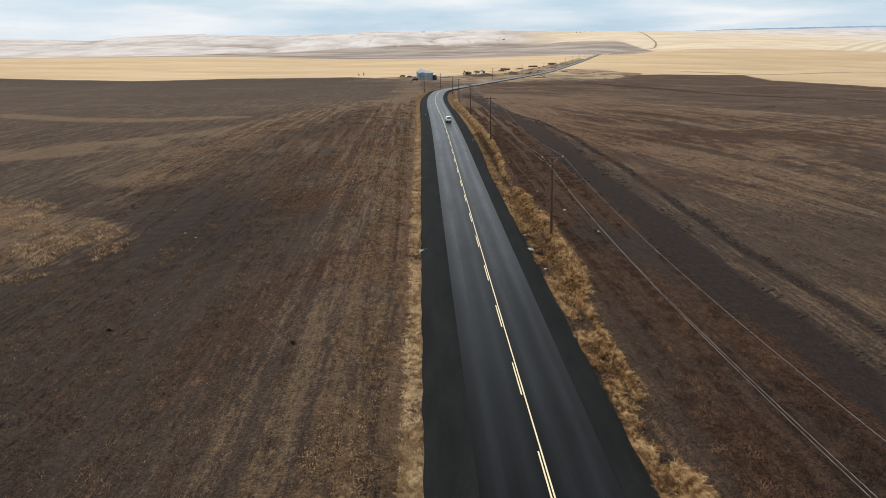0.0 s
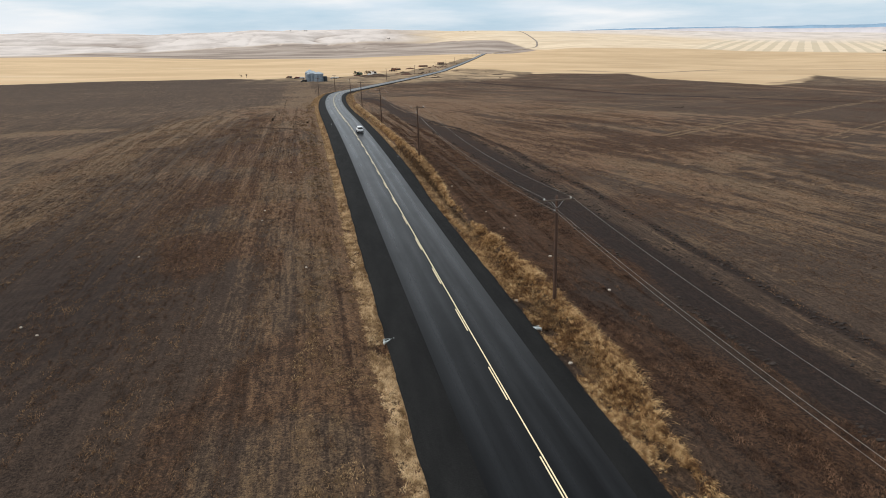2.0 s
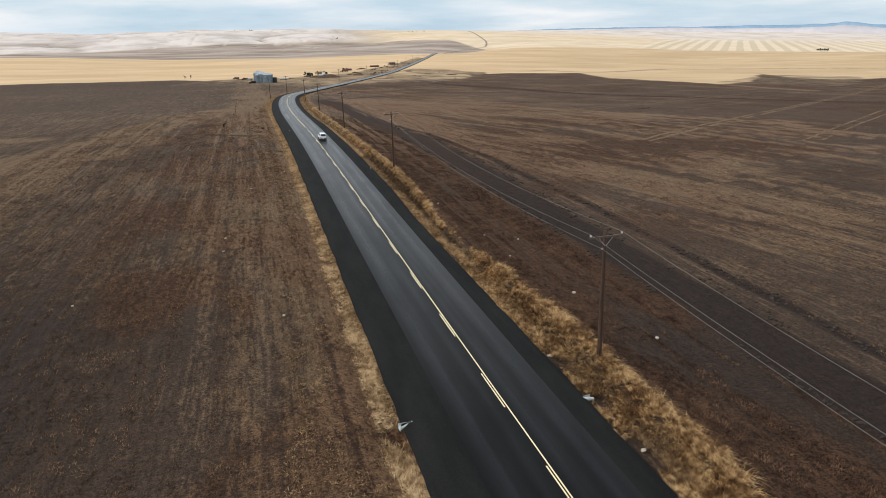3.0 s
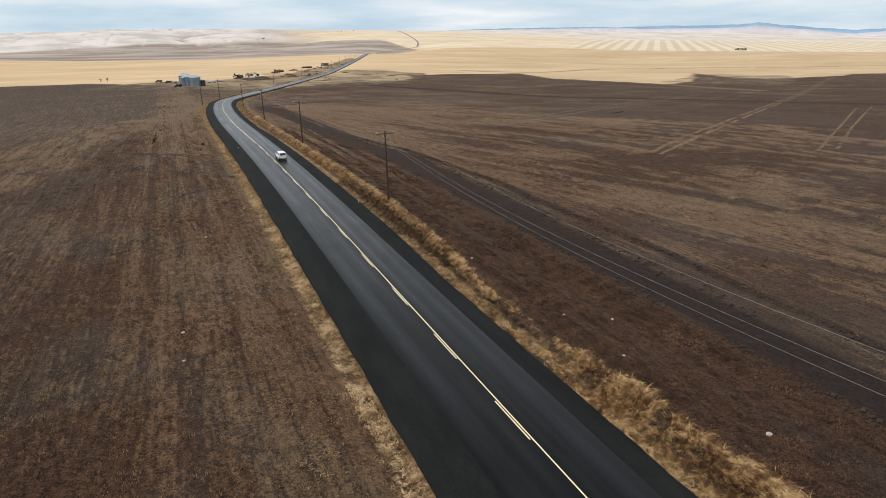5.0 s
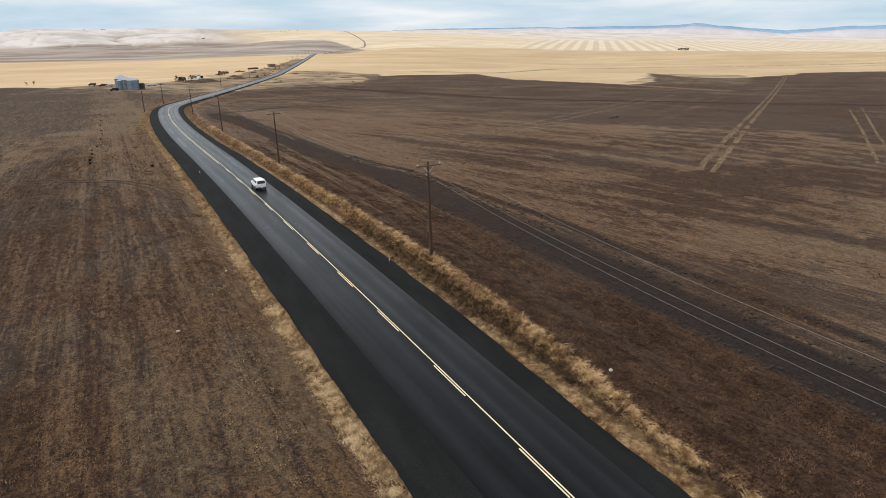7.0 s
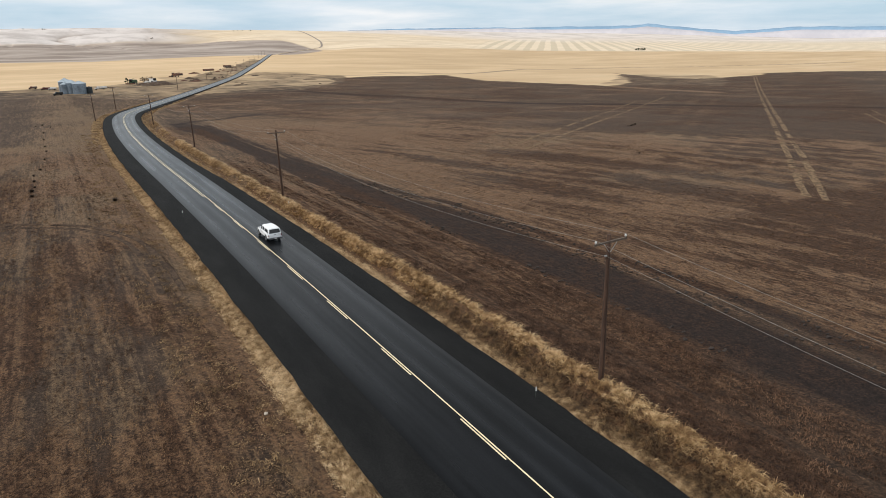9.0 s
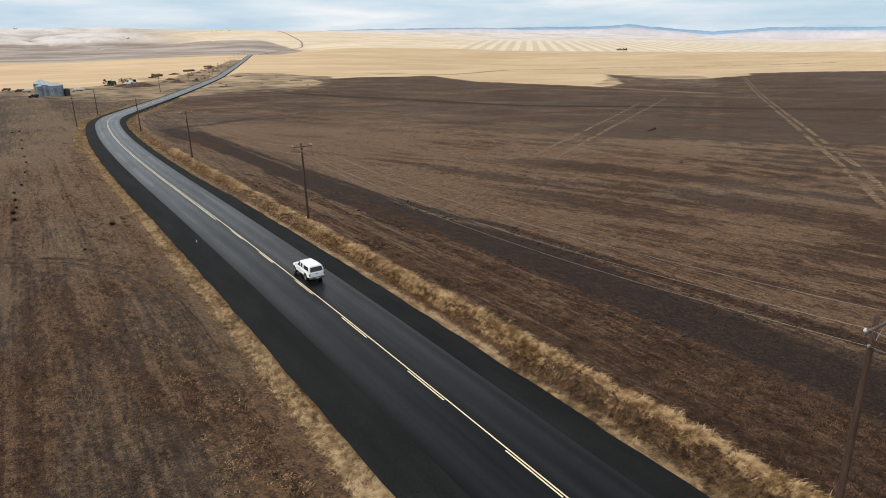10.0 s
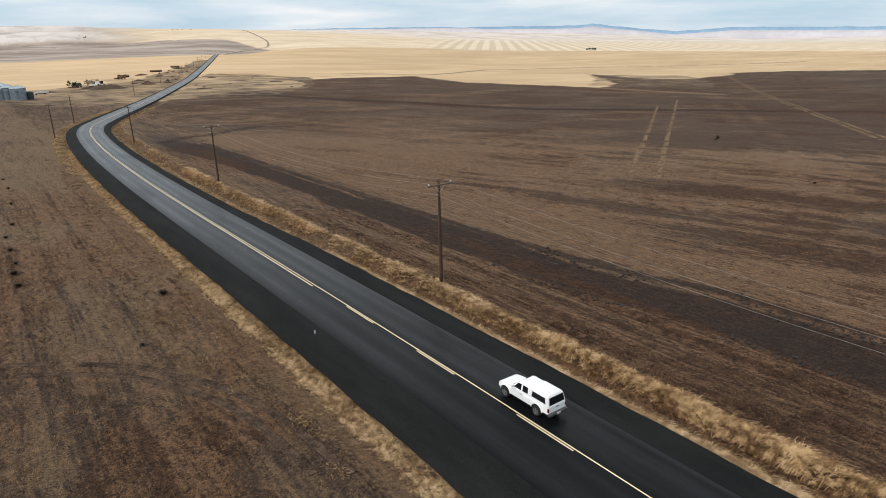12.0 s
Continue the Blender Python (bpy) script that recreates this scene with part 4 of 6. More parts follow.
BLACK_PLASTIC = worn("black_plastic", (0.03, 0.03, 0.03), (0.015, 0.015, 0.015), 10.0, 0.6)
CHROME = worn("dull_chrome", (0.20, 0.205, 0.21), (0.10, 0.10, 0.105), 6.0, 0.4, 0.7)
RED_LENS = worn("red_lamp_lens", (0.13, 0.010, 0.010), (0.07, 0.006, 0.006), 9.0, 0.2)
CLEAR_LENS = worn("clear_lamp_lens", (0.7, 0.7, 0.7), (0.5, 0.5, 0.5), 9.0, 0.15)
POLE_WOOD = worn("creosoted_pole_wood", (0.085, 0.045, 0.028), (0.034, 0.019, 0.013), 3.0, 0.85, bump=0.02, stretch=(4, 4, 0.3))
ARM_WOOD = worn("weathered_crossarm_wood", (0.16, 0.12, 0.09), (0.07, 0.05, 0.04), 3.0, 0.85, bump=0.01)
PORCELAIN = worn("insulator_porcelain", (0.72, 0.72, 0.70), (0.5, 0.5, 0.48), 9.0, 0.25)
STEEL = worn("galvanised_steel", (0.50, 0.51, 0.52), (0.30, 0.31, 0.32), 5.0, 0.45, 0.7)
WIRE = worn("aluminium_wire", (0.46, 0.45, 0.42), (0.32, 0.31, 0.29), 2.0, 0.5, 0.3)
CULVERT = worn("galvanised_culvert", (0.66, 0.70, 0.70), (0.42, 0.45, 0.45), 3.0, 0.5, 0.25, bump=0.02)
WHITE_PAINT = worn("white_reflector_paint", (0.82, 0.82, 0.80), (0.6, 0.6, 0.58), 9.0, 0.5)
POST_STEEL = worn("dull_green_steel", (0.09, 0.10, 0.085), (0.04, 0.045, 0.04), 6.0, 0.6, 0.3)
BIN_STEEL = worn("corrugated_bin_steel", (0.27, 0.32, 0.37), (0.14, 0.175, 0.21), 0.6, 0.4, 0.55)
BIN_ROOF = worn("bin_roof_steel", (0.50, 0.56, 0.60), (0.34, 0.39, 0.43), 0.7, 0.4, 0.5)
DARK_TANK = worn("dark_tank_plastic", (0.035, 0.045, 0.05), (0.018, 0.022, 0.025), 2.0, 0.5)
RUST = worn("rusty_iron", (0.16, 0.07, 0.04), (0.06, 0.03, 0.02), 1.2, 0.85, bump=0.03)
OLD_WOOD = worn("grey_old_boards", (0.20, 0.15, 0.12), (0.08, 0.06, 0.05), 1.5, 0.9, bump=0.03)
DULL_WHITE = worn("dull_white_metal", (0.70, 0.70, 0.68), (0.48, 0.47, 0.45), 1.0, 0.5)
DARK_RED = worn("faded_dark_red_paint", (0.14, 0.035, 0.03), (0.06, 0.02, 0.018), 1.5, 0.6)
GREEN_PAINT = worn("faded_green_paint", (0.05, 0.09, 0.04), (0.02, 0.04, 0.02), 1.5, 0.6)
STONE = worn("pale_field_stone", (0.55, 0.48, 0.40), (0.30, 0.25, 0.20), 3.0, 0.9, bump=0.03)
BARK = worn("tree_bark", (0.09, 0.07, 0.055), (0.035, 0.028, 0.022), 4.0, 0.9, bump=0.03)
LEAF = grass_material("juniper_foliage", [(0.020, 0.030, 0.016), (0.045, 0.060, 0.030), (0.075, 0.085, 0.045)], 0.5)
TWIG = grass_material("dry_brush_twigs", [(0.025, 0.018, 0.013), (0.07, 0.05, 0.035), (0.13, 0.09, 0.06)], 0.8)
HEAP = worn("brown_brush_heap", (0.13, 0.085, 0.055), (0.04, 0.027, 0.02), 0.7, 0.95, bump=0.2)
CLOD = worn("soil_clod", (0.050, 0.036, 0.028), (0.015, 0.011, 0.009), 1.5, 0.95, bump=0.05)


# ---- the white pickup with its canopy ----
def build_wheel(car, x, y):
    out = 1 if x > 0 else -1
    r, w = 0.385, 0.27
    prof = [(0.30, -w / 2 + 0.03), (0.345, -w / 2), (r - 0.01, -w / 2 + 0.05), (r, -w / 4), (r, w / 4), (r - 0.01, w / 2 - 0.05), (0.345, w / 2), (0.245, w / 2 - 0.01), (0.245, -w / 2 + 0.03)]
    bm = bmesh.new()
    k = 28
    rings = []
    for i in range(k):
        a = 2 * math.pi * i / k
        rings.append([(x + q * out, y + p * math.cos(a), r + p * math.sin(a)) for p, q in prof])
    loft(rings + [rings[0]], False, bm)
    bmesh.ops.remove_doubles(bm, verts=bm.verts, dist=1e-4)
    bmesh.ops.recalc_face_normals(bm, faces=bm.faces)
    wheel = part("wheel", bm, RUBBER, car, "black tyre on an alloy rim", True)
    bm = loft([circle(x + out * 0.075, y, r, 0.25, 20, "x"), circle(x + out * 0.128, y, r, 0.25, 20, "x"), circle(x + out * 0.128, y, r, 0.215, 20, "x"), circle(x + out * 0.085, y, r, 0.205, 20, "x")], False)
    for i in range(5):
        a = 2 * math.pi * i / 5
        c, s = math.cos(a), math.sin(a)
        q = [(0.03, -0.035), (0.22, -0.045), (0.22, 0.045), (0.03, 0.035)]
        loft([[(x + out * d, y + u * c - v * s, r + u * s + v * c) for u, v in q] for d in (0.08, 0.118)], True, bm)
    loft([circle(x + out * 0.08, y, r, 0.06, 12, "x"), circle(x + out * 0.13, y, r, 0.05, 12, "x")], True, bm)
    # Dark disc added to blacken the gaps between the spokes.
    part("backing_disc", loft([circle(x + out * 0.03, y, r, 0.235, 16, "x"), circle(x + out * 0.07, y, r, 0.235, 16, "x")]), BLACK_PLASTIC, wheel, "dark backing disc behind the spokes")
    part("rim", bm, ALLOY, wheel, "silver alloy rim")


def build_pickup(m):
    car = thing("pickup_truck", m, "white extended-cab pickup truck with a matching canopy driving on asphalt", "pickup truck")
    arch = lambda cy: [(cy + 0.48 * math.cos(radians(a)), 0.43 + 0.47 * math.sin(radians(a))) for a in range(172, 7, -15)]
    side = [(-2.62, 0.62), (-2.62, 1.10), (-2.58, 1.16), (0.85, 1.16), (1.02, 1.14), (1.4, 1.11), (1.75, 1.07), (2.0, 1.02), (2.18, 0.96), (2.30, 0.88), (2.37, 0.76), (2.39, 0.62), (2.30, 0.52)]
    low = [(2.05, 0.52)] + [(y, z) for y, z in arch(1.55)[::-1]] + [(1.05, 0.52), (-1.05, 0.52)] + [(y, z) for y, z in arch(-1.55)[::-1]] + [(-2.05, 0.56)]
    outline = side + low
    inset = lambda y, z: (0.80 if z > 0.94 else 0.865) - (0.05 if z > 0.94 and y > 0.84 else 0) - 0.42 * max(0, y - 1.80) ** 2
    crown = lambda x, y, z: (x, y, z + (0.07 * (1 - (x / 0.8) ** 2) * min(1.0, max(0.0, (2.42 - y) / 0.9)) if z > 0.75 and y > 0.9 else 0))
    bm = loft([[crown(f * inset(y, z), y, z) for y, z in outline] for f in (-1, -0.92, -0.7, -0.35, 0, 0.35, 0.7, 0.92, 1)])
    body = part("body", bm, PAINT, car)
    sharp = body.modifiers.new("bevel", "BEVEL")
    sharp.width, sharp.segments, sharp.limit_method, sharp.angle_limit = 0.035, 2, "ANGLE", radians(40)
    cab = [(0.80, -0.86, 1.06, 1.13, 0.10), (0.775, -0.86, 0.86, 1.28, 0.10), (0.69, -0.86, 0.34, 1.70, 0.12), (0.63, -0.86, 0.24, 1.77, 0.14), (0.50, -0.86, 0.12, 1.815, 0.14), (0.30, -0.80, -0.02, 1.83, 0.14)]
    part("cab", loft([rounded(hx, y0, y1, z, r) for hx, y0, y1, z, r in cab]), PAINT, car, smooth=False)
    can = [(0.83, -2.60, -0.83, 1.13, 0.08), (0.80, -2.54, -0.83, 1.45, 0.10), (0.745, -2.46, -0.83, 1.72, 0.12), (0.69, -2.40, -0.80, 1.80, 0.14), (0.58, -2.32, -0.76, 1.85, 0.14), (0.35, -2.15, -0.80, 1.875, 0.14)]
    canopy = part("canopy", loft([rounded(hx, y0, y1, z, r) for hx, y0, y1, z, r in can]), PAINT, car, "white fibreglass canopy over the bed")
    cab_x = lambda z: np.interp(z, [1.13, 1.28, 1.70], [0.80, 0.775, 0.68])
    can_x = lambda z: np.interp(z, [1.13, 1.45, 1.74], [0.83, 0.80, 0.745])
    for sx in (-1, 1):
        for name, quad, edge in (("side_window", [(0.05, 1.2), (0.74, 1.2), (0.36, 1.62), (0.05, 1.62)], cab_x), ("rear_side_window", [(-0.62, 1.22), (-0.10, 1.2), (-0.10, 1.62), (-0.56, 1.62)], cab_x)):
            part(name, panel([(sx * (edge(z) + 0.012), y, z) for y, z in quad], (-sx, 0, 0), 0.03), GLASS_DARK, car, "dark tinted glass")
        quad = [(-2.34, 1.26), (-1.02, 1.26), (-1.06, 1.64), (-2.22, 1.64)]
        part("canopy_window", panel([(sx * (can_x(z) + 0.012), y, z) for y, z in quad], (-sx, 0, 0), 0.03), GLASS_DARK, canopy, "dark tinted canopy glass")
        part("tail_light", box(sx * 0.81 - 0.05, sx * 0.81 + 0.05, -2.645, -2.55, 0.76, 1.02, 0.015), RED_LENS, car, "red lamp lens")
        part("headlight", box(sx * 0.54 - 0.14, sx * 0.54 + 0.14, 2.26, 2.385, 0.68, 0.80, 0.03), CLEAR_LENS, car, "clear lamp lens")
        part("wing_mirror", box(sx * 0.96 - 0.09, sx * 0.96 + 0.09, 0.70, 0.80, 1.18, 1.36, 0.03), PAINT, car)
        door = part("door", box(sx * 0.868 - 0.012, sx * 0.868 + 0.012, -0.20, 0.92, 0.58, 1.08, 0.01), PAINT, car)
        part("door_handle", box(sx * 0.885 - 0.015, sx * 0.885 + 0.015, -0.12, 0.04, 0.96, 1.0, 0.008), BLACK_PLASTIC, door, "black handle")
        for ay in (1.55, -1.55):
            bm = bmesh.new()
            arc = [(ay + math.cos(radians(a)), math.sin(radians(a))) for a in range(5, 176, 10)]
            loft([[(sx * (0.845 + dx), ay + rr * (cy - ay), 0.43 + rr * cz) for dx, rr in ((0, 0.475), (0.035, 0.48), (0.03, 0.51), (0, 0.53))] for cy, cz in arc], True, bm)
            part("fender_flare", bm, PAINT, car)
            build_wheel(car, sx * 0.785, ay)
    part("windscreen", panel([(x, y + 0.012, z + 0.01) for x, y, z in ((-0.70, 0.93, 1.23), (0.70, 0.93, 1.23), (0.60, 0.36, 1.66), (-0.60, 0.36, 1.66))], (0, -1, -0.6), 0.03), GLASS_DARK, car, "dark windscreen glass")
    part("rear_window", panel([(x, y - 0.02, z) for x, y, z in ((-0.71, -2.585, 1.20), (0.71, -2.585, 1.20), (0.63, -2.485, 1.68), (-0.63, -2.485, 1.68))], (0, 1, 0.2), 0.03), GLASS_DARK, canopy, "dark lifting rear glass")
    gate = part("tailgate", box(-0.70, 0.70, -2.642, -2.60, 0.66, 1.10, 0.015), PAINT, car)
    part("tailgate_handle", box(-0.11, 0.11, -2.66, -2.63, 0.96, 1.02, 0.008), BLACK_PLASTIC, gate, "black handle")
    bumper = part("rear_bumper", box(-0.86, 0.86, -2.80, -2.60, 0.46, 0.63, 0.03), CHROME, car, "dull chrome bumper")
    part("number_plate", box(-0.16, 0.16, -2.815, -2.795, 0.48, 0.62, 0.004), WHITE_PAINT, bumper, "white plate with a dark bar")
    part("plate_bar", box(-0.12, 0.12, -2.82, -2.81, 0.53, 0.57), BLACK_PLASTIC, bumper)
    part("front_bumper", box(-0.74, 0.74, 2.28, 2.47, 0.46, 0.62, 0.05), CHROME, car, "dull chrome bumper")
    part("grille", box(-0.38, 0.38, 2.33, 2.395, 0.66, 0.80, 0.02), BLACK_PLASTIC, car, "black grille")
    part("chassis", box(-0.62, 0.62, -2.4, 2.1, 0.26, 0.52, 0.03), BLACK_PLASTIC, car, "black underside")
    return car


build_pickup(pose(8.5 * S, 187.5 * S, float(fall(np.array(187.5))) * S + 0.068, 0, 0, 0.8))

# ---- utility poles and their wires ----
POLE_TALL = 11.15


def build_pole(m):
    pole = thing("utility_pole", m, "tall brown wooden utility pole with one crossarm beside the road", "utility pole", "poles along the road")
    zs = np.linspace(-0.8, POLE_TALL, 7)
    bm = loft([circle(0.02 * math.sin(z), 0.015 * math.cos(z * 0.8), z, 0.205 - 0.007 * z, 10) for z in zs])
    part("shaft", bm, POLE_WOOD, pole, smooth=True)
    arm_z = POLE_TALL - 0.45
    part("crossarm", box(-1.46, 1.46, -0.24, -0.11, arm_z - 0.07, arm_z + 0.07, 0.012), ARM_WOOD, pole, "grey weathered crossarm")
    for sx in (-1, 1):
        part("brace", tube([(sx * 0.62, -0.17, arm_z - 0.05), (sx * 0.06, -0.14, arm_z - 0.75)], 0.022, 5), STEEL, pole, "flat steel brace")
        part("insulator", loft([circle(sx * 1.36, -0.175, arm_z + z, r, 8) for z, r in ((0.06, 0.03), (0.12, 0.03), (0.13, 0.075), (0.2, 0.085), (0.23, 0.05), (0.28, 0.05), (0.3, 0.02))]), PORCELAIN, pole, "white porcelain insulator", True)
    part("neutral_bracket", box(-0.30, -0.10, -0.05, 0.05, POLE_TALL - 1.55, POLE_TALL - 1.42, 0.02), STEEL, pole, "steel wire bracket")
    return pole


POLES = [(14.6, -67), (14.8, 4), (15.05, 72.0), (15.85, 143.4), (16.5, 207.5), (16.9, 272.2), (18.15, 344.5), (14.7, 424.6), (64.9, 574.7), (112, 712)]
first_pole = build_pole(spot(*POLES[0]))
for x, y in POLES[1:7]:
    copy_thing(first_pole, spot(x, y) @ pose(0, 0, 0, 0, -0.8, 0))
for (x, y), turn in zip(POLES[7:], (-22, -18, -20)):
    copy_thing(first_pole, spot(x, y, turn))
copy_thing(first_pole, spot(3.8, 377.9, -10))
for i in range(8):
    t = np.array([0.12, 0.25, 0.38, 0.5, 0.63, 0.76, 0.88, 0.98])[i]
    yy = 735 + t * (1562 - 735)
    xx = float(np.interp(yy, ROAD[:, 1], ROAD[:, 0])) - 13
    copy_thing(first_pole, spot(xx, yy, -20))

power_line = thing("power_line", pose(0, 0, 0), "three thin pale aluminium wires strung between wooden poles", "power line")
for (ax, ay), (bx, by) in zip(POLES[:-1], POLES[1:]):
    za, zb = lay_at(ax, ay), lay_at(bx, by)
    for off, h in ((-1.51, POLE_TALL - 0.17), (1.21, POLE_TALL - 0.13), (-0.36, POLE_TALL - 1.48)):
        pts = []
        for i in range(25):
            t = i / 24
            sag = 4 * t * (1 - t) * 1.6
            pts.append(((ax + (bx - ax) * t) * S + off, (ay + (by - ay) * t) * S - 0.165, za + (zb - za) * t + h - sag))
        part("wire", tube(pts, 0.0065, 5), WIRE, power_line)


# ---- culvert ends, marker posts ----
def build_culvert(m):
    c = thing("culvert_end", m, "pale galvanised flared culvert end beside the road", "culvert", "culvert ends")
    bm = bmesh.new()
    rings = []
    for i in range(15):
        t = i / 14
        a0 = math.pi * (0.02 + 0.30 * t)
        ring = []
        for rr in (0.36, 0.33):
            arc = [a0 + (math.pi * 2 - 2 * a0) * j / 16 for j in range(17)]
            wob = 0.012 * (i % 2)
            pts = [(t * 1.5, (rr + wob + 0.22 * t * t) * math.sin(a), 0.3 + (rr + wob) * math.cos(a)) for a in arc]
            ring += pts if rr == 0.36 else pts[::-1]
        rings.append(ring)
    loft(rings, True, bm)
    part("flared_pipe", bm, CULVERT, c, smooth=False)
    part("toe_plate", box(1.48, 1.56, -0.42, 0.42, -0.16, -0.02, 0.01), CULVERT, c)
    part("collar", loft([circle(-0.05, 0, 0.3, 0.40, 16, "x"), circle(0.06, 0, 0.3, 0.40, 16, "x"), circle(0.06, 0, 0.3, 0.35, 16, "x")]), CULVERT, c)
    return c


def build_post(m):
    c = thing("marker_post", m, "slim dull green roadside marker post with a white reflector", "marker post", "marker posts")
    part("stake", loft([[(-0.035, 0.0, z), (0, 0.02, z), (0.035, 0, z), (0, -0.015, z)] for z in (-0.4, 0.6, 1.25)]), POST_STEEL, c)
    part("reflector", box(-0.055, 0.055, -0.03, -0.018, 0.95, 1.28, 0.004), WHITE_PAINT, c, "white reflector plate")
    return c


culvert = build_culvert(pose(0.45 * S, 68.5 * S, -0.48, 0, 0, 184) @ Matrix.Diagonal((0.62, 0.55, 0.55, 1)))
copy_thing(culvert, pose(11.5 * S, 67.9 * S, -0.55, 0, 0, 4))
marker = build_post(spot(12.0, 144.9))
copy_thing(marker, spot(2.2, 203.6))
copy_thing(marker, spot(15.5, 201.8, 0, -0.5))


# ---- grain bins and the farmyard in the distance ----
def build_bin(m, r, wall, peak, roof_mat=BIN_ROOF):
    b = thing("grain_bin", m, "round corrugated steel grain bin with a conical roof", "grain bin", "grain bins")
    rings = []
    k = 28
    steps = int(wall / 0.35)
    for i in range(steps + 1):
        rings.append(circle(0, 0, -0.6 + (wall + 0.6) * i / steps, r + (0.05 if i % 2 else 0), k))
    part("wall", loft(rings), BIN_STEEL, b, smooth=False)
    cone = [circle(0, 0, wall - 0.05, r + 0.25, k), circle(0, 0, wall + 0.03, r + 0.22, k), circle(0, 0, wall + (peak - wall) * 0.9, r * 0.14, k)]
    part("roof", loft(cone), roof_mat, b, "pale blue-grey steel cone")
    part("roof_cap", loft([circle(0, 0, wall + (peak - wall) * 0.86, r * 0.17, 12), circle(0, 0, peak, r * 0.15, 12), circle(0, 0, peak + 0.15, r * 0.05, 12)]), roof_mat, b)
    for i in range(0, k, 2):
        a = 2 * math.pi * i / k
        c, s = math.cos(a), math.sin(a)
        part("roof_rib", tube([((r + 0.2) * c, (r + 0.2) * s, wall + 0.08), (r * 0.15 * c, r * 0.15 * s, wall + (peak - wall) * 0.9 + 0.04)], 0.06, 4), roof_mat, b)
    for i in range(0, k, 4):
        a = 2 * math.pi * (i + 0.5) / k
        c, s = math.cos(a), math.sin(a)
        part("stiffener", tube([((r + 0.07) * c, (r + 0.07) * s, -0.3), ((r + 0.07) * c, (r + 0.07) * s, wall)], 0.07, 4), BIN_STEEL, b)
    part("door", box(-0.45, 0.45, -r - 0.12, -r + 0.1, 0.2, 1.9, 0.02), BIN_STEEL, b)
    return b


for x, y, r, wall, peak in ((3.4, 622, 4.7, 8.6, 11.2), (2.4, 606, 2.6, 7.2, 8.6), (6.2, 606, 4.0, 8.0, 10.2), (10.3, 598, 4.6, 7.6, 9.4)):
    build_bin(spot(x, y), r, wall, peak)


def build_tank(m, r, tall, label="dark round liquid tank beside the grain bins"):
    b = thing("liquid_tank", m, label, "tank", "tanks")
    part("shell", loft([circle(0, 0, z, q, 18) for z, q in ((-0.3, r), (tall * 0.9, r), (tall * 0.97, r * 0.8), (tall, r * 0.3))]), DARK_TANK, b)
    part("lid", loft([circle(0, 0, tall - 0.05, r * 0.25, 12), circle(0, 0, tall + 0.15, r * 0.22, 12)]), BLACK_PLASTIC, b)
    return b


build_tank(spot(15.6, 598), 2.1, 5.0)


def build_truck(m, cab_mat, bed_mat, long, label):
    """An old farm truck: cab, bonnet, bed and wheels."""
    v = thing("farm_truck", m, label, "truck", "farm vehicles")
    part("cab", loft([rounded(1.05, -0.9, 0.9, 0.9, 0.2), rounded(1.05, -0.9, 0.9, 1.6, 0.2), rounded(0.95, -0.8, 0.55, 2.4, 0.2), rounded(0.8, -0.7, 0.4, 2.5, 0.2)]), cab_mat, v)
    part("bonnet", box(-0.85, 0.85, 0.8, 2.3, 0.8, 1.55, 0.15), cab_mat, v)
    part("windscreen", panel([(-0.85, 0.88, 1.65), (0.85, 0.88, 1.65), (0.78, 0.62, 2.3), (-0.78, 0.62, 2.3)], (0, -1, -0.4), 0.04), GLASS_DARK, v, "dark glass")
    part("bed", box(-1.2, 1.2, -1.0 - long, -1.0, 1.0, 2.3, 0.05), bed_mat, v)
    part("chassis", box(-0.5, 0.5, -0.9 - long, 2.1, 0.55, 0.95, 0.03), BLACK_PLASTIC, v)
    for sx in (-1, 1):
        for ay in (1.5, -long * 0.55 - 1.0):
            part("wheel", loft([circle(sx * 0.75, ay, 0.5, 0.42, 14, "x"), circle(sx * 0.8, ay, 0.5, 0.5, 14, "x"), circle(sx * 1.05, ay, 0.5, 0.5, 14, "x"), circle(sx * 1.1, ay, 0.5, 0.42, 14, "x")]), RUBBER, v)
    return v


build_truck(spot(-3.0, 592, 100), BLACK_PLASTIC, BLACK_PLASTIC, 3.0, "black farm truck parked before the bins")
build_truck(spot(-9, 690, 75), DARK_RED, DARK_RED, 4.5, "old dark red farm truck parked by the bins")
build_truck(spot(-4.5, 682, 95), DULL_WHITE, DULL_WHITE, 3.0, "dull white farm truck parked by the bins")
build_truck(spot(-17, 722, 80), DARK_RED, OLD_WOOD, 3.5, "rusty old truck with a wooden bed")
build_truck(spot(24, 652, 100), DULL_WHITE, DULL_WHITE, 6.0, "white box truck parked behind the bins")
build_truck(spot(66, 728, 60), DULL_WHITE, DULL_WHITE, 4.0, "white truck parked in the farmyard")


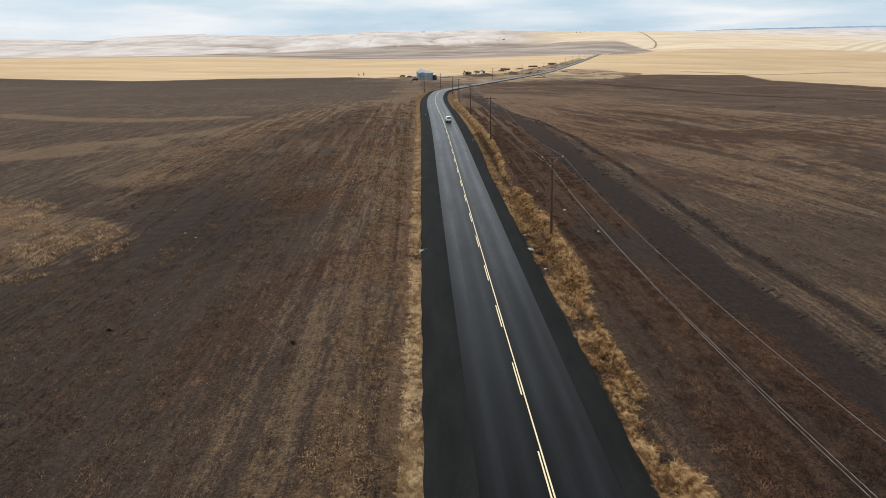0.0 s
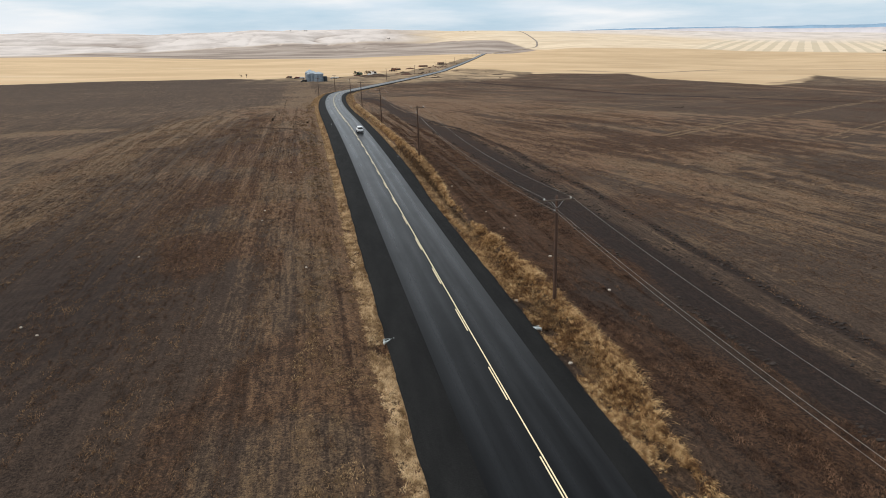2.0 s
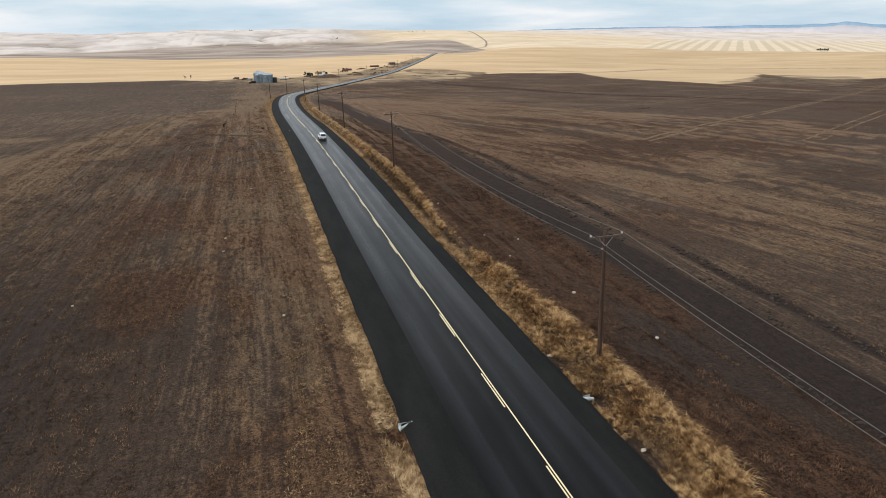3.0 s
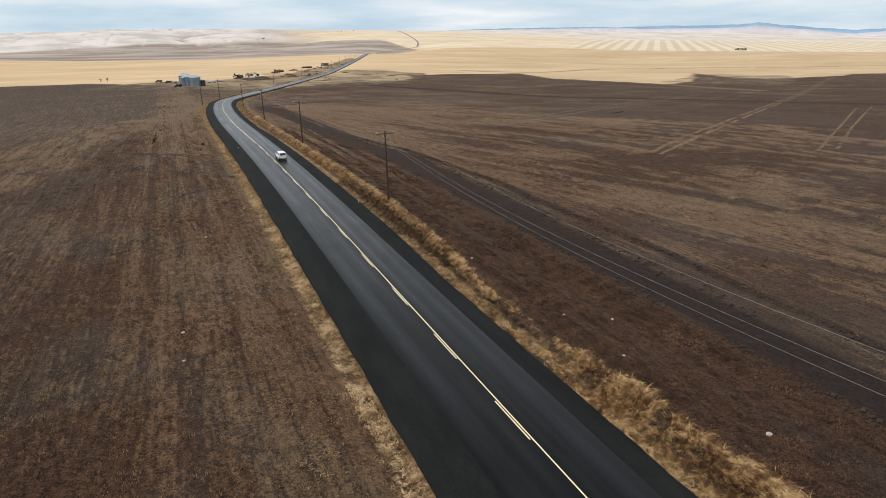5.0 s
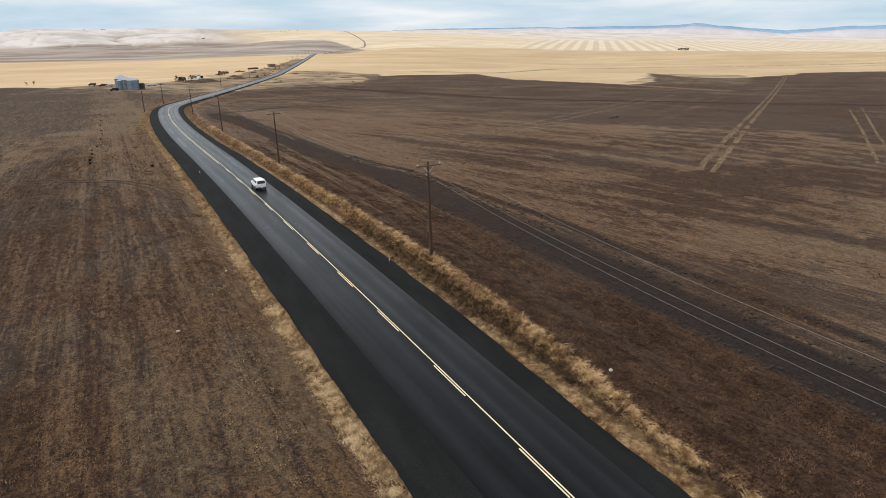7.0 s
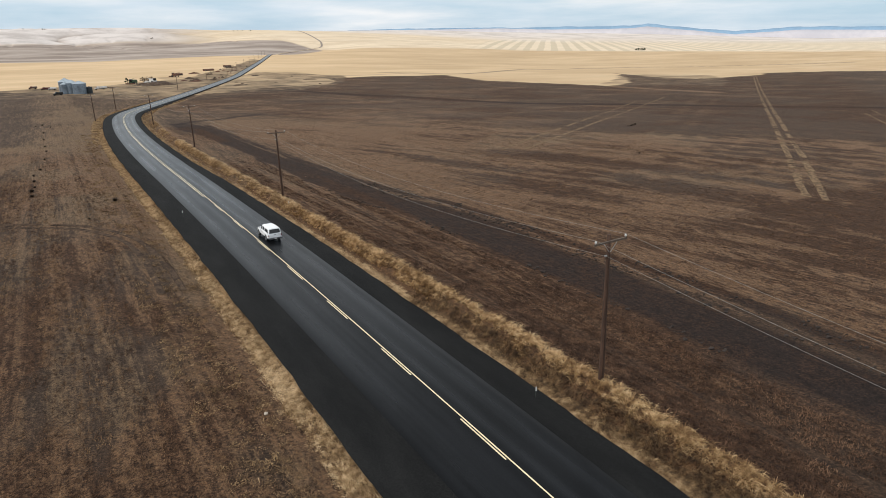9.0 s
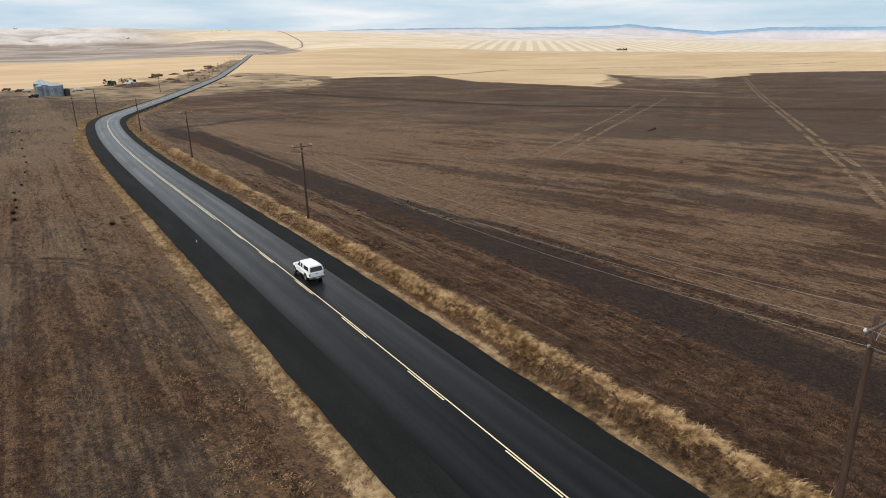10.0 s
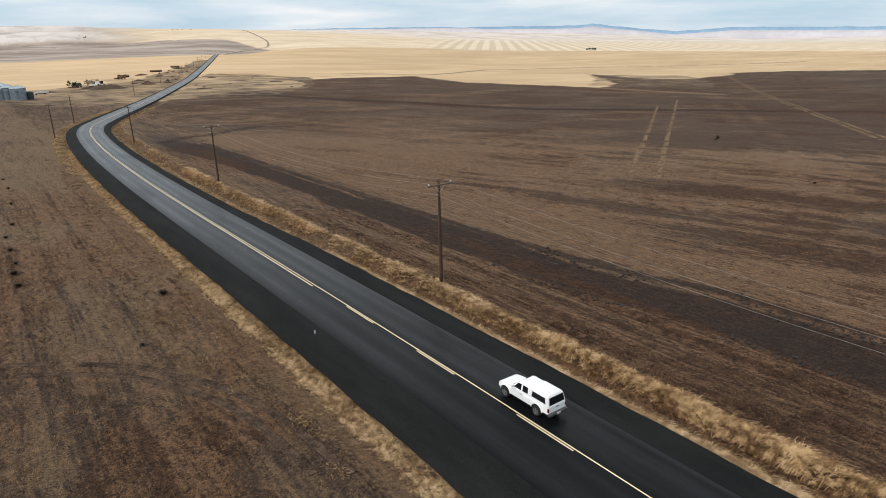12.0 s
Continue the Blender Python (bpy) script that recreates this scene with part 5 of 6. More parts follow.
def build_harvester(m, mat, label):
    """An old combine harvester."""
    v = thing("combine_harvester", m, label, "harvester", "farm machines")
    part("hull", loft([[(-1.5, y, z) for y, z in ((-3.2, 1.1), (2.2, 1.0), (2.6, 2.0), (1.2, 3.2), (-2.2, 3.3), (-3.4, 2.3))], [(1.5, y, z) for y, z in ((-3.2, 1.1), (2.2, 1.0), (2.6, 2.0), (1.2, 3.2), (-2.2, 3.3), (-3.4, 2.3))]]), mat, v)
    part("cab", box(-0.9, 0.9, 1.3, 2.9, 2.1, 3.8, 0.1), GLASS_DARK, v)
    part("header", box(-3.2, 3.2, 3.2, 4.4, 0.3, 1.1, 0.1), RUST, v)
    part("feeder", box(-0.6, 0.6, 2.0, 3.4, 0.6, 1.5, 0.05), mat, v)
    part("unloading_auger", tube([(1.5, 0.5, 3.2), (1.9, -4.0, 3.9)], 0.18, 8), mat, v)
    for sx in (-1, 1):
        part("front_wheel", loft([circle(sx * 1.5, 1.4, 0.9, 0.75, 16, "x"), circle(sx * 1.55, 1.4, 0.9, 0.9, 16, "x"), circle(sx * 2.0, 1.4, 0.9, 0.9, 16, "x"), circle(sx * 2.05, 1.4, 0.9, 0.75, 16, "x")]), RUBBER, v)
        part("rear_wheel", loft([circle(sx * 1.2, -2.5, 0.55, 0.55, 14, "x"), circle(sx * 1.5, -2.5, 0.55, 0.55, 14, "x")]), RUBBER, v)
    return v


build_harvester(spot(55.5, 726, 140) @ Matrix.Diagonal((1.35, 1.35, 1.3, 1)), GREEN_PAINT, "old green combine harvester parked in the yard")
build_harvester(spot(71, 724, 200) @ Matrix.Diagonal((1.35, 1.35, 1.3, 1)), DULL_WHITE, "pale old combine harvester parked in the yard")
build_harvester(spot(108, 842, 30) @ Matrix.Diagonal((1.35, 1.35, 1.3, 1)), RUST, "rusty abandoned combine harvester beside the road")


def build_shed(m, long, wide, tall, mat, label):
    v = thing("farm_shed", m, label, "shed", "sheds")
    part("wall", box(-long / 2, long / 2, -wide / 2, wide / 2, -0.5, tall, 0.02), mat, v)
    roof = [(-wide / 2 - 0.4, tall - 0.1), (0, tall + wide * 0.22), (wide / 2 + 0.4, tall - 0.1), (wide / 2 + 0.4, tall + 0.05), (0, tall + wide * 0.22 + 0.16), (-wide / 2 - 0.4, tall + 0.05)]
    part("roof", loft([[(x, y, z) for y, z in roof] for x in (-long / 2 - 0.3, long / 2 + 0.3)]), RUST, v, "rusty metal roof")
    for i in range(3):
        cx = -long / 3 + i * long / 3
        # Black panel on the closed wall stands for the dark inside.
        part("door", box(cx - 1.2, cx + 1.2, -wide / 2 - 0.06, -wide / 2 + 0.02, 0, tall * 0.75), BLACK_PLASTIC, v, "black panel standing for the dark inside a doorway")
    return v


build_shed(spot(168, 968, 20), 15, 5, 1.4, DARK_RED, "long low dark red shed beyond the yard")
build_shed(spot(214, 1065, 18), 12, 5, 1.4, OLD_WOOD, "low grey wooden shed beyond the yard")
build_shed(spot(118, 875, 18), 7, 4, 1.7, OLD_WOOD, "small grey wooden shed beside the road")


def heap_mesh(name, long, wide, tall, mat, seed):
    """A rough mound."""
    r = np.random.default_rng(seed)
    nx, ny = 26, 16
    u, v = np.meshgrid(np.linspace(-1, 1, nx), np.linspace(-1, 1, ny))
    rad = np.hypot(u, v)
    h = np.clip(1 - rad ** 1.6, -0.2, 1) * (0.55 + 0.9 * fbm(u * 3 + seed, v * 3 + seed, 4))
    ob = sheet(name, np.stack([u.ravel() * long / 2, v.ravel() * wide / 2, h.ravel() * tall - 0.1], 1), grid_faces(ny, nx), mat, False)
    return ob


for x, y, long, wide, tall, turn, mat, label in ((68, 672, 32, 12, 3.6, 8, HEAP, "large brown heap of brush and soil"), (59, 690, 18, 8, 2.4, 0, HEAP, "brown heap of brush and soil"),
                                                 (104, 714, 16, 6, 1.7, 20, RUST, "heap of rusty scrap iron"), (98, 740, 12, 5, 1.5, 40, RUST, "heap of rusty scrap iron"),
                                                 (112, 790, 14, 5, 1.8, 20, HEAP, "heap of dark brush and scrap"), (138, 900, 20, 6, 2.0, 20, RUST, "heap of rusty scrap iron"),
                                                 (205, 1020, 24, 7, 2.0, 18, HEAP, "heap of dark brush and scrap"), (32, 668, 14, 5, 1.3, -5, HEAP, "low dark heap of soil"),
                                                 (110, 600, 14, 4, 1.1, 20, HEAP, "low heap of dark brush"), (174, 786, 11, 5, 1.3, 0, HEAP, "low heap of dark brush"),
                                                 (190, 676, 18, 5, 1.0, 10, HEAP, "low heap of dark brush")):
    h = heap_mesh("scrap_pile" if mat is RUST else "dirt_mound", long, wide, tall, mat, int(x))
    h.matrix_basis = spot(x, y, turn)
    tagged(h, label, "heap", "heaps")


r = np.random.default_rng(41)
for i in range(34):
    y = 690 + 400 * r.random()
    back = 9 + 34 * r.random() ** 1.3
    x = float(np.interp(y, ROAD[:, 1], ROAD[:, 0])) - back
    rusty = r.random() < 0.5
    h = heap_mesh("scrap_pile" if rusty else "dirt_mound", 3 + 6 * r.random(), 2 + 2 * r.random(), 0.7 + 1.1 * r.random(), RUST if rusty else HEAP, 300 + i)
    h.matrix_basis = spot(x, y, 360 * r.random())
    tagged(h, "small heap of rusty scrap iron" if rusty else "small heap of dark dry brush", "heap", "heaps")
for i in range(10):
    x, y = 95 + 120 * r.random(), 570 + 180 * r.random()
    if to_road(np.array([x]), np.array([y]))[0] > 12:
        h = heap_mesh("dirt_mound", 3 + 4 * r.random(), 2 + 2 * r.random(), 0.5 + 0.6 * r.random(), HEAP, 400 + i)
        h.matrix_basis = spot(x, y, 360 * r.random())
        tagged(h, "small heap of dark dry brush", "heap", "heaps")


# ---- trees, shrubs and stones ----
def leaf_cloud(centres, radii, count, size, r, squash=0.8):
    """Many small leaf faces scattered through clumps."""
    verts = np.zeros((count * 4, 3))
    pick = r.integers(0, len(centres), count)
    c = np.array(centres)[pick] + r.normal(size=(count, 3)) * np.array(radii)[pick][:, None] * (0.5, 0.5, 0.5 * squash)
    a, b = r.normal(size=(count, 3)), r.normal(size=(count, 3))
    a /= np.linalg.norm(a, axis=1)[:, None]
    b -= a * (a * b).sum(1)[:, None]
    b /= np.linalg.norm(b, axis=1)[:, None]
    s = size * (0.6 + 0.8 * r.random(count))[:, None]
    verts[0::4], verts[1::4], verts[2::4], verts[3::4] = c - a * s, c - b * s * 0.5, c + a * s, c + b * s * 0.5
    return verts, np.arange(count * 4).reshape(count, 4)


def build_tree(m, tall, seed, leaves, label, mat=LEAF, name="tree"):
    r = np.random.default_rng(seed)
    t = thing(name, m, label, "tree", "far trees")
    bm = tube([(0, 0, -0.3), (0.1, 0.05, tall * 0.3), (0.05, 0.15, tall * 0.6), (0.1, 0.1, tall * 0.9)], [tall * 0.035, tall * 0.028, tall * 0.018, tall * 0.006], 7)
    centres, radii = [], []
    for i in range(9):
        a, h = r.random() * 6.28, tall * (0.25 + 0.6 * r.random())
        reach = tall * (0.14 + 0.24 * r.random()) * (1.15 - h / tall)* 1.5
        tip = (reach * math.cos(a), reach * math.sin(a), h + tall * 0.15 * r.random())
        tube([(0.05, 0.1, h * 0.8), (tip[0] * 0.5, tip[1] * 0.5, h * 0.95), tip], [tall * 0.014, tall * 0.009, tall * 0.003], 5, bm)
        centres.append(tip)
        radii.append(tall * (0.13 + 0.08 * r.random()))
    part("trunk", bm, BARK, t)
    v, f = leaf_cloud(centres, radii, leaves, tall * 0.06, r)
    crown = sheet("crown", v, f, mat, False)
    crown.parent = t
    return t


build_tree(spot(53, 742), 5.5, 1, 420, "small dark juniper in the farmyard")
for i, (x, y, tall) in enumerate(((65, 741, 6.5), (68, 740, 6), (70.5, 743, 6), (72, 741, 5.5), (66.5, 744, 5))):
    build_tree(spot(x, y), tall, 20 + i, 160, "nearly bare dark tree in the farmyard", TWIG)
for i, (x, y, tall) in enumerate(((-62, 775, 5.0), (-68, 778, 4.6))):
    build_tree(spot(x, y), tall, 30 + i, 90, "small bare tree at the field's edge", TWIG)
for i in range(9):
    build_tree(spot(1570 + 2.4 * i + 1.5 * (i % 3), 1590 - 2.1 * i), 6 + 1.2 * (i % 3), 50 + i, 900, "dark green shelter tree on the golden plain")
for i, (x, y, tall) in enumerate(((30, 3000, 7), (38, 3010, 6), (300, 2350, 4), (306, 2352, 5), (303, 2345, 4), (-30, 3000, 5), (640, 2700, 5), (655, 2700, 5), (672, 2696, 4.5), (700, 2690, 5))):
    build_tree(spot(x, y), tall, 70 + i, 800, "dark tree on the pale hills")


def brush_verts(r, count, tall, spread):
    """Thin curved twigs from one root, as blades."""
    a = r.random(count) * 2 * math.pi
    reach = spread * (0.3 + 0.9 * r.random(count))
    top = tall * (0.4 + 0.7 * r.random(count))
    w = 0.02 + 0.02 * r.random(count)
    d = np.stack([np.cos(a), np.sin(a), np.zeros(count)], 1)
    s = np.stack([-np.sin(a), np.cos(a), np.zeros(count)], 1)
    root = d * (0.1 * spread * r.random(count))[:, None]
    mid = root + d * (reach * 0.45)[:, None] + np.array([0, 0, 1]) * (top * 0.7)[:, None]
    tip = root + d * reach[:, None] + np.array([0, 0, 1]) * top[:, None]
    v = np.zeros((count * 5, 3))
    v[0::5], v[1::5] = root - s * w[:, None], root + s * w[:, None]
    v[2::5], v[3::5], v[4::5] = mid - s * w[:, None], mid + s * w[:, None], tip
    i = np.arange(count)[:, None] * 5
    return v, np.concatenate([i + [0, 1, 3], i + [0, 3, 2], i + [2, 3, 4]], 0)


BRUSH_MESHES = []
for k in range(3):
    v, f = brush_verts(np.random.default_rng(90 + k), 220, 0.75, 0.8)
    ob = sheet("sagebrush", v, f, TWIG, False)
    BRUSH_MESHES.append(ob.data)
    bpy.data.objects.remove(ob)
BRUSHES = [(-14.5, 233.8, 1.1), (-14.6, 238.4, 1.3), (-13.3, 263.3, 0.9), (-14.3, 249, 0.9), (-4.0, 222.5, 1.3), (-14.2, 242.5, 0.8), (-14.4, 256, 0.8), (-12.5, 279, 0.9), (-12.0, 294.5, 0.9),
           (-12.2, 306, 0.8), (-12.3, 323, 1.0), (-12.2, 345, 1.0), (-12.3, 374, 1.1), (-10.1, 364, 0.9), (-14.2, 372, 0.9), (137, 255, 1.0), (138.6, 256, 1.1), (140.4, 256.5, 0.9), (142, 258, 1.1), (135.4, 254.6, 0.8), (91.6, 210, 0.8), (-26.2, 50, 0.7), (-10.4, 46.5, 0.8), (-8, 212, 0.6)]
for i, (x, y, size) in enumerate(BRUSHES):
    b = new("sagebrush", BRUSH_MESHES[i % 3])
    b.matrix_basis = spot(x, y, i * 77) @ Matrix.Diagonal((size * 0.75, size * 0.75, size * 0.6, 1))
    tagged(b, "low dark dry sagebrush on ploughed soil", "shrub", "sagebrush on the fields")

for i, (x, y, size) in enumerate(((17.5, 102.7, 0.20), (21, 100.9, 0.20), (17.6, 95, 0.18), (-11.3, 113.1, 0.24), (-11.4, 108, 0.2), (16.4, 118, 0.24), (-6, 88, 0.22), (19.3, 84, 0.3),
                                  (12.6, 62.5, 0.28), (12.9, 66.3, 0.26), (12.4, 74.5, 0.3), (-8, 140, 0.25), (21.2, 74, 0.3), (-29.5, 78.6, 0.22), (-27.6, 76.6, 0.2), (-24, 96, 0.2), (-2.2, 153, 0.25))):
    r = np.random.default_rng(200 + i)
    bm = bmesh.new()
    bmesh.ops.create_icosphere(bm, subdivisions=2, radius=1)
    for v in bm.verts:
        v.co *= 0.8 + 0.35 * r.random()
        v.co.z *= 0.6
    mesh = bpy.data.meshes.new("field_stone")
    bm.to_mesh(mesh)
    bm.free()
    mesh.materials.append(STONE)
    ob = new("field_stone", mesh)
    ob.matrix_basis = spot(x, y, i * 50, size * 0.25) @ Matrix.Diagonal((size * 0.8, size * 0.62, size * 0.75, 1))
    tagged(ob, "pale rounded stone lying on the field", "stone", "field stones")


# ---- dry grass on the verges, stubble and clods on the fields ----
def blades(root, way, tall, wide, droop):
    """Bent tapering blades: roots, directions in the plan, heights, widths and how far they bow."""
    k = len(root)
    d = np.stack([np.cos(way), np.sin(way), np.zeros(k)], 1)
    s = np.stack([-np.sin(way), np.cos(way), np.zeros(k)], 1) * (wide / 2)[:, None]
    up = np.array([0, 0, 1.0])
    mid = root + d * (tall * droop * 0.35)[:, None] + up * (tall * 0.62)[:, None]
    tip = root + d * (tall * droop)[:, None] + up * (tall * (1.0 - 0.35 * droop))[:, None]
    v = np.zeros((k * 5, 3))
    v[0::5], v[1::5], v[2::5], v[3::5], v[4::5] = root - s, root + s, mid - s * 0.8, mid + s * 0.8, tip
    i = np.arange(k)[:, None] * 5
    return v, np.concatenate([i + [0, 1, 3], i + [0, 3, 2], i + [2, 3, 4]], 0)


def stalks(root, way, tall, wide, lean):
    """Short stiff stalks, one narrow face each."""
    k = len(root)
    d = np.stack([np.cos(way), np.sin(way), np.zeros(k)], 1)
    s = np.stack([-np.sin(way), np.cos(way), np.zeros(k)], 1) * (wide / 2)[:, None]
    v = np.zeros((k * 3, 3))
    v[0::3], v[1::3], v[2::3] = root - s, root + s, root + d * (tall * lean)[:, None] + np.array([0, 0, 1.0]) * tall[:, None]
    return v, np.arange(k * 3).reshape(k, 3)


def along_road(y, off):
    """Places in units at a distance to the right of the road's middle."""
    x = np.interp(y, ROAD[:, 1], ROAD[:, 0])
    dx = np.interp(y + 2, ROAD[:, 1], ROAD[:, 0]) - np.interp(y - 2, ROAD[:, 1], ROAD[:, 0])
    ln = np.hypot(dx, 4)
    return x + 4 / ln * off, y - dx / ln * off


def verge(name, lo, hi, count, seed, tall, label, mat, gap=0.44, y0=18, y1=345, per=23):
    r = np.random.default_rng(seed)
    y = y0 + (y1 - y0) * r.random(count) ** (1.35 if y0 < 100 else 1.0)
    off = lo + (hi - lo) * r.random(count)
    off = np.where(off > 7.0, 7.0 + (off - 7.0) * np.interp(y, [46, 53, 60, 70, 82, 95, 112, 130], [0.40, 0.45, 0.95, 0.85, 1.0, 0.6, 0.5, 0.95]), off)
    cover = fbm(y / 3.5 + seed, off / 1.2, 3) + 0.25 * (fbm(y / 14 + seed, off / 3, 2) - 0.5)
    edge = np.minimum(off - lo, hi - off) / abs(hi - lo)
    keep = cover + 0.4 * edge > gap + 0.06 * r.random(count)
    keep &= (np.abs(y - 68.8) > 0.9) | (np.abs(off) > 7.6)
    y, off, cover = y[keep], off[keep], cover[keep]
    x, yy = along_road(y, off)
    k = len(x) * per
    cx, cy = np.repeat(x * S, per), np.repeat(yy * S, per)
    size = np.repeat(0.45 + 1.1 * r.random(len(x)) ** 1.5 + 1.2 * (cover - 0.5), per)
    a, q = r.random(k) * 2 * math.pi, r.random(k) ** 0.7 * 0.34 * size
    cx, cy = cx + q * np.cos(a), cy + q * np.sin(a)
    cz = np.repeat(lay(x, yy) * S, per) - 0.03
    h = tall * size * (0.55 + 0.6 * r.random(k))
    wind = np.repeat(-1.15 + 1.6 * (fbm(x / 5 + 3, yy / 5, 2) - 0.5), per)
    way = np.where(r.random(k) < 0.8, wind + r.normal(size=k) * 0.4, a)
    v, f = blades(np.stack([cx, cy, cz], 1), way, h, (0.014 + 0.022 * r.random(k)) * math.sqrt(44 / per), 0.6 + 0.9 * r.random(k))
    ob = sheet(name, v, f, mat, False)
    return tagged(ob, label, "dry grass", kind="stuff")


TALL_GRASS = grass_material("tall_dry_grass", [(0.030, 0.014, 0.007), (0.19, 0.097, 0.040), (0.45, 0.275, 0.122), (0.77, 0.55, 0.29)], 0.34)
SHORT_GRASS = grass_material("pale_dry_grass", [(0.085, 0.045, 0.025), (0.31, 0.18, 0.09), (0.56, 0.36, 0.19), (0.80, 0.58, 0.35)], 0.3)
PALE_GRASS = grass_material("bleached_dry_grass", [(0.14, 0.084, 0.043), (0.37, 0.240, 0.124), (0.60, 0.425, 0.240), (0.79, 0.600, 0.370)], 0.3)
GOLD_GRASS = grass_material("golden_dry_grass", [(0.075, 0.040, 0.019), (0.30, 0.174, 0.078), (0.55, 0.366, 0.185), (0.79, 0.58, 0.33)], 0.3)
STUBBLE = grass_material("cut_stubble", [(0.034, 0.018, 0.011), (0.074, 0.040, 0.023), (0.140, 0.079, 0.042), (0.255, 0.158, 0.084)], 0.09)
RUSTY = grass_material("rusty_stubble", [(0.026, 0.014, 0.010), (0.050, 0.027, 0.017), (0.096, 0.052, 0.031), (0.18, 0.105, 0.061)], 0.09)
FRINGE_GRASS = grass_material("tawny_fringe_grass", [(0.07, 0.041, 0.023), (0.23, 0.138, 0.069), (0.44, 0.292, 0.150), (0.70, 0.505, 0.29)], 0.3)
EDGE_GRASS = grass_material("faded_edge_grass", [(0.06, 0.036, 0.02), (0.16, 0.10, 0.052), (0.30, 0.195, 0.10), (0.48, 0.33, 0.18)], 0.3)
WEEDS = grass_material("brown_ditch_weeds", [(0.040, 0.026, 0.017), (0.10, 0.064, 0.038), (0.20, 0.125, 0.065), (0.36, 0.23, 0.12)], 0.3)
verge("edge_grass", 5.3, 7.2, 3000, 3, 0.40, "orange-brown dry grass along the gravel edge", TALL_GRASS, 0.45, y1=125, per=34)
verge("fringe_grass", 6.0, 7.5, 2700, 4, 0.36, "short pale tawny dry grass along the gravel edge", PALE_GRASS, 0.40, 165, 225, 30)
verge("fringe_grass", 6.0, 7.4, 2300, 44, 0.36, "short tawny dry grass along the gravel edge", FRINGE_GRASS, 0.40, 104, 170, 30)
verge("ditch_weeds", 6.9, 8.4, 2700, 14, 0.42, "dark brown dead weeds in the roadside ditch", WEEDS, 0.42, 60, 165, 26)
verge("bank_grass", 7.0, 9.7, 4300, 6, 0.55, "tall golden dry grass on the ditch bank", TALL_GRASS, 0.47, y1=97, per=34)
verge("crest_grass", 8.0, 9.4, 2900, 18, 0.38, "pale golden combed grass on the crest of the bank", PALE_GRASS, 0.40, 200, 290, 34)
verge("crest_grass", 8.0, 9.4, 1800, 38, 0.38, "golden combed grass on the crest of the bank", GOLD_GRASS, 0.41, 150, 204, 34)
verge("crest_grass", 8.3, 9.3, 1350, 28, 0.40, "pale golden combed grass on the crest of the bank", GOLD_GRASS, 0.38, 94, 156, 34)
verge("ditch_weeds", 6.6, 8.5, 1900, 24, 0.40, "dark brown dead weeds in the roadside ditch", WEEDS, 0.34, 94, 158, 26)
verge("verge_grass", -7.8, -6.0, 8200, 5, 0.38, "pale matted dry grass along the road's edge", PALE_GRASS, 0.37, per=30)
verge("verge_grass", -7.6, -6.2, 4200, 35, 0.34, "pale matted dry grass along the road's edge", PALE_GRASS, 0.34, 115, 330, 26)
verge("field_edge_grass", -13.5, -7.4, 6500, 25, 0.17, "thin tufts of pale dry grass among the stubble", EDGE_GRASS, 0.60, 20, 330, 16)
verge("bend_grass", 5.3, 9.4, 5200, 8, 0.34, "pale golden dry grass along the inside of the bend", PALE_GRASS, 0.38, 195, 470, 16)
verge("bend_grass", -9.6, -6.3, 3600, 9, 0.30, "pale golden dry grass along the outside of the bend", PALE_GRASS, 0.38, 300, 480, 14)

# rough grass on the island that the plough went round
r = np.random.default_rng(77)
px, py = -120 + 86 * r.random(9000), 52 + 58 * r.random(9000)
keep = inside(px, py, STRAW_PATCH) & (fbm(px / 3, py / 3, 3) > 0.46)
px, py = px[keep], py[keep]
per = 14
k = len(px) * per
root = np.stack([np.repeat(px * S, per) + r.normal(size=k) * 0.3, np.repeat(py * S, per) + r.normal(size=k) * 0.3, np.repeat(lay(px, py) * S, per) - 0.02], 1)
v, f = blades(root, r.random(k) * 2 * math.pi, 0.35 * (0.5 + r.random(k)), 0.02 + 0.03 * r.random(k), 0.4 + 0.8 * r.random(k))
tagged(sheet("island_grass", v, f, SHORT_GRASS, False), "pale rough dry grass left between ploughed soil", "dry grass", kind="stuff")


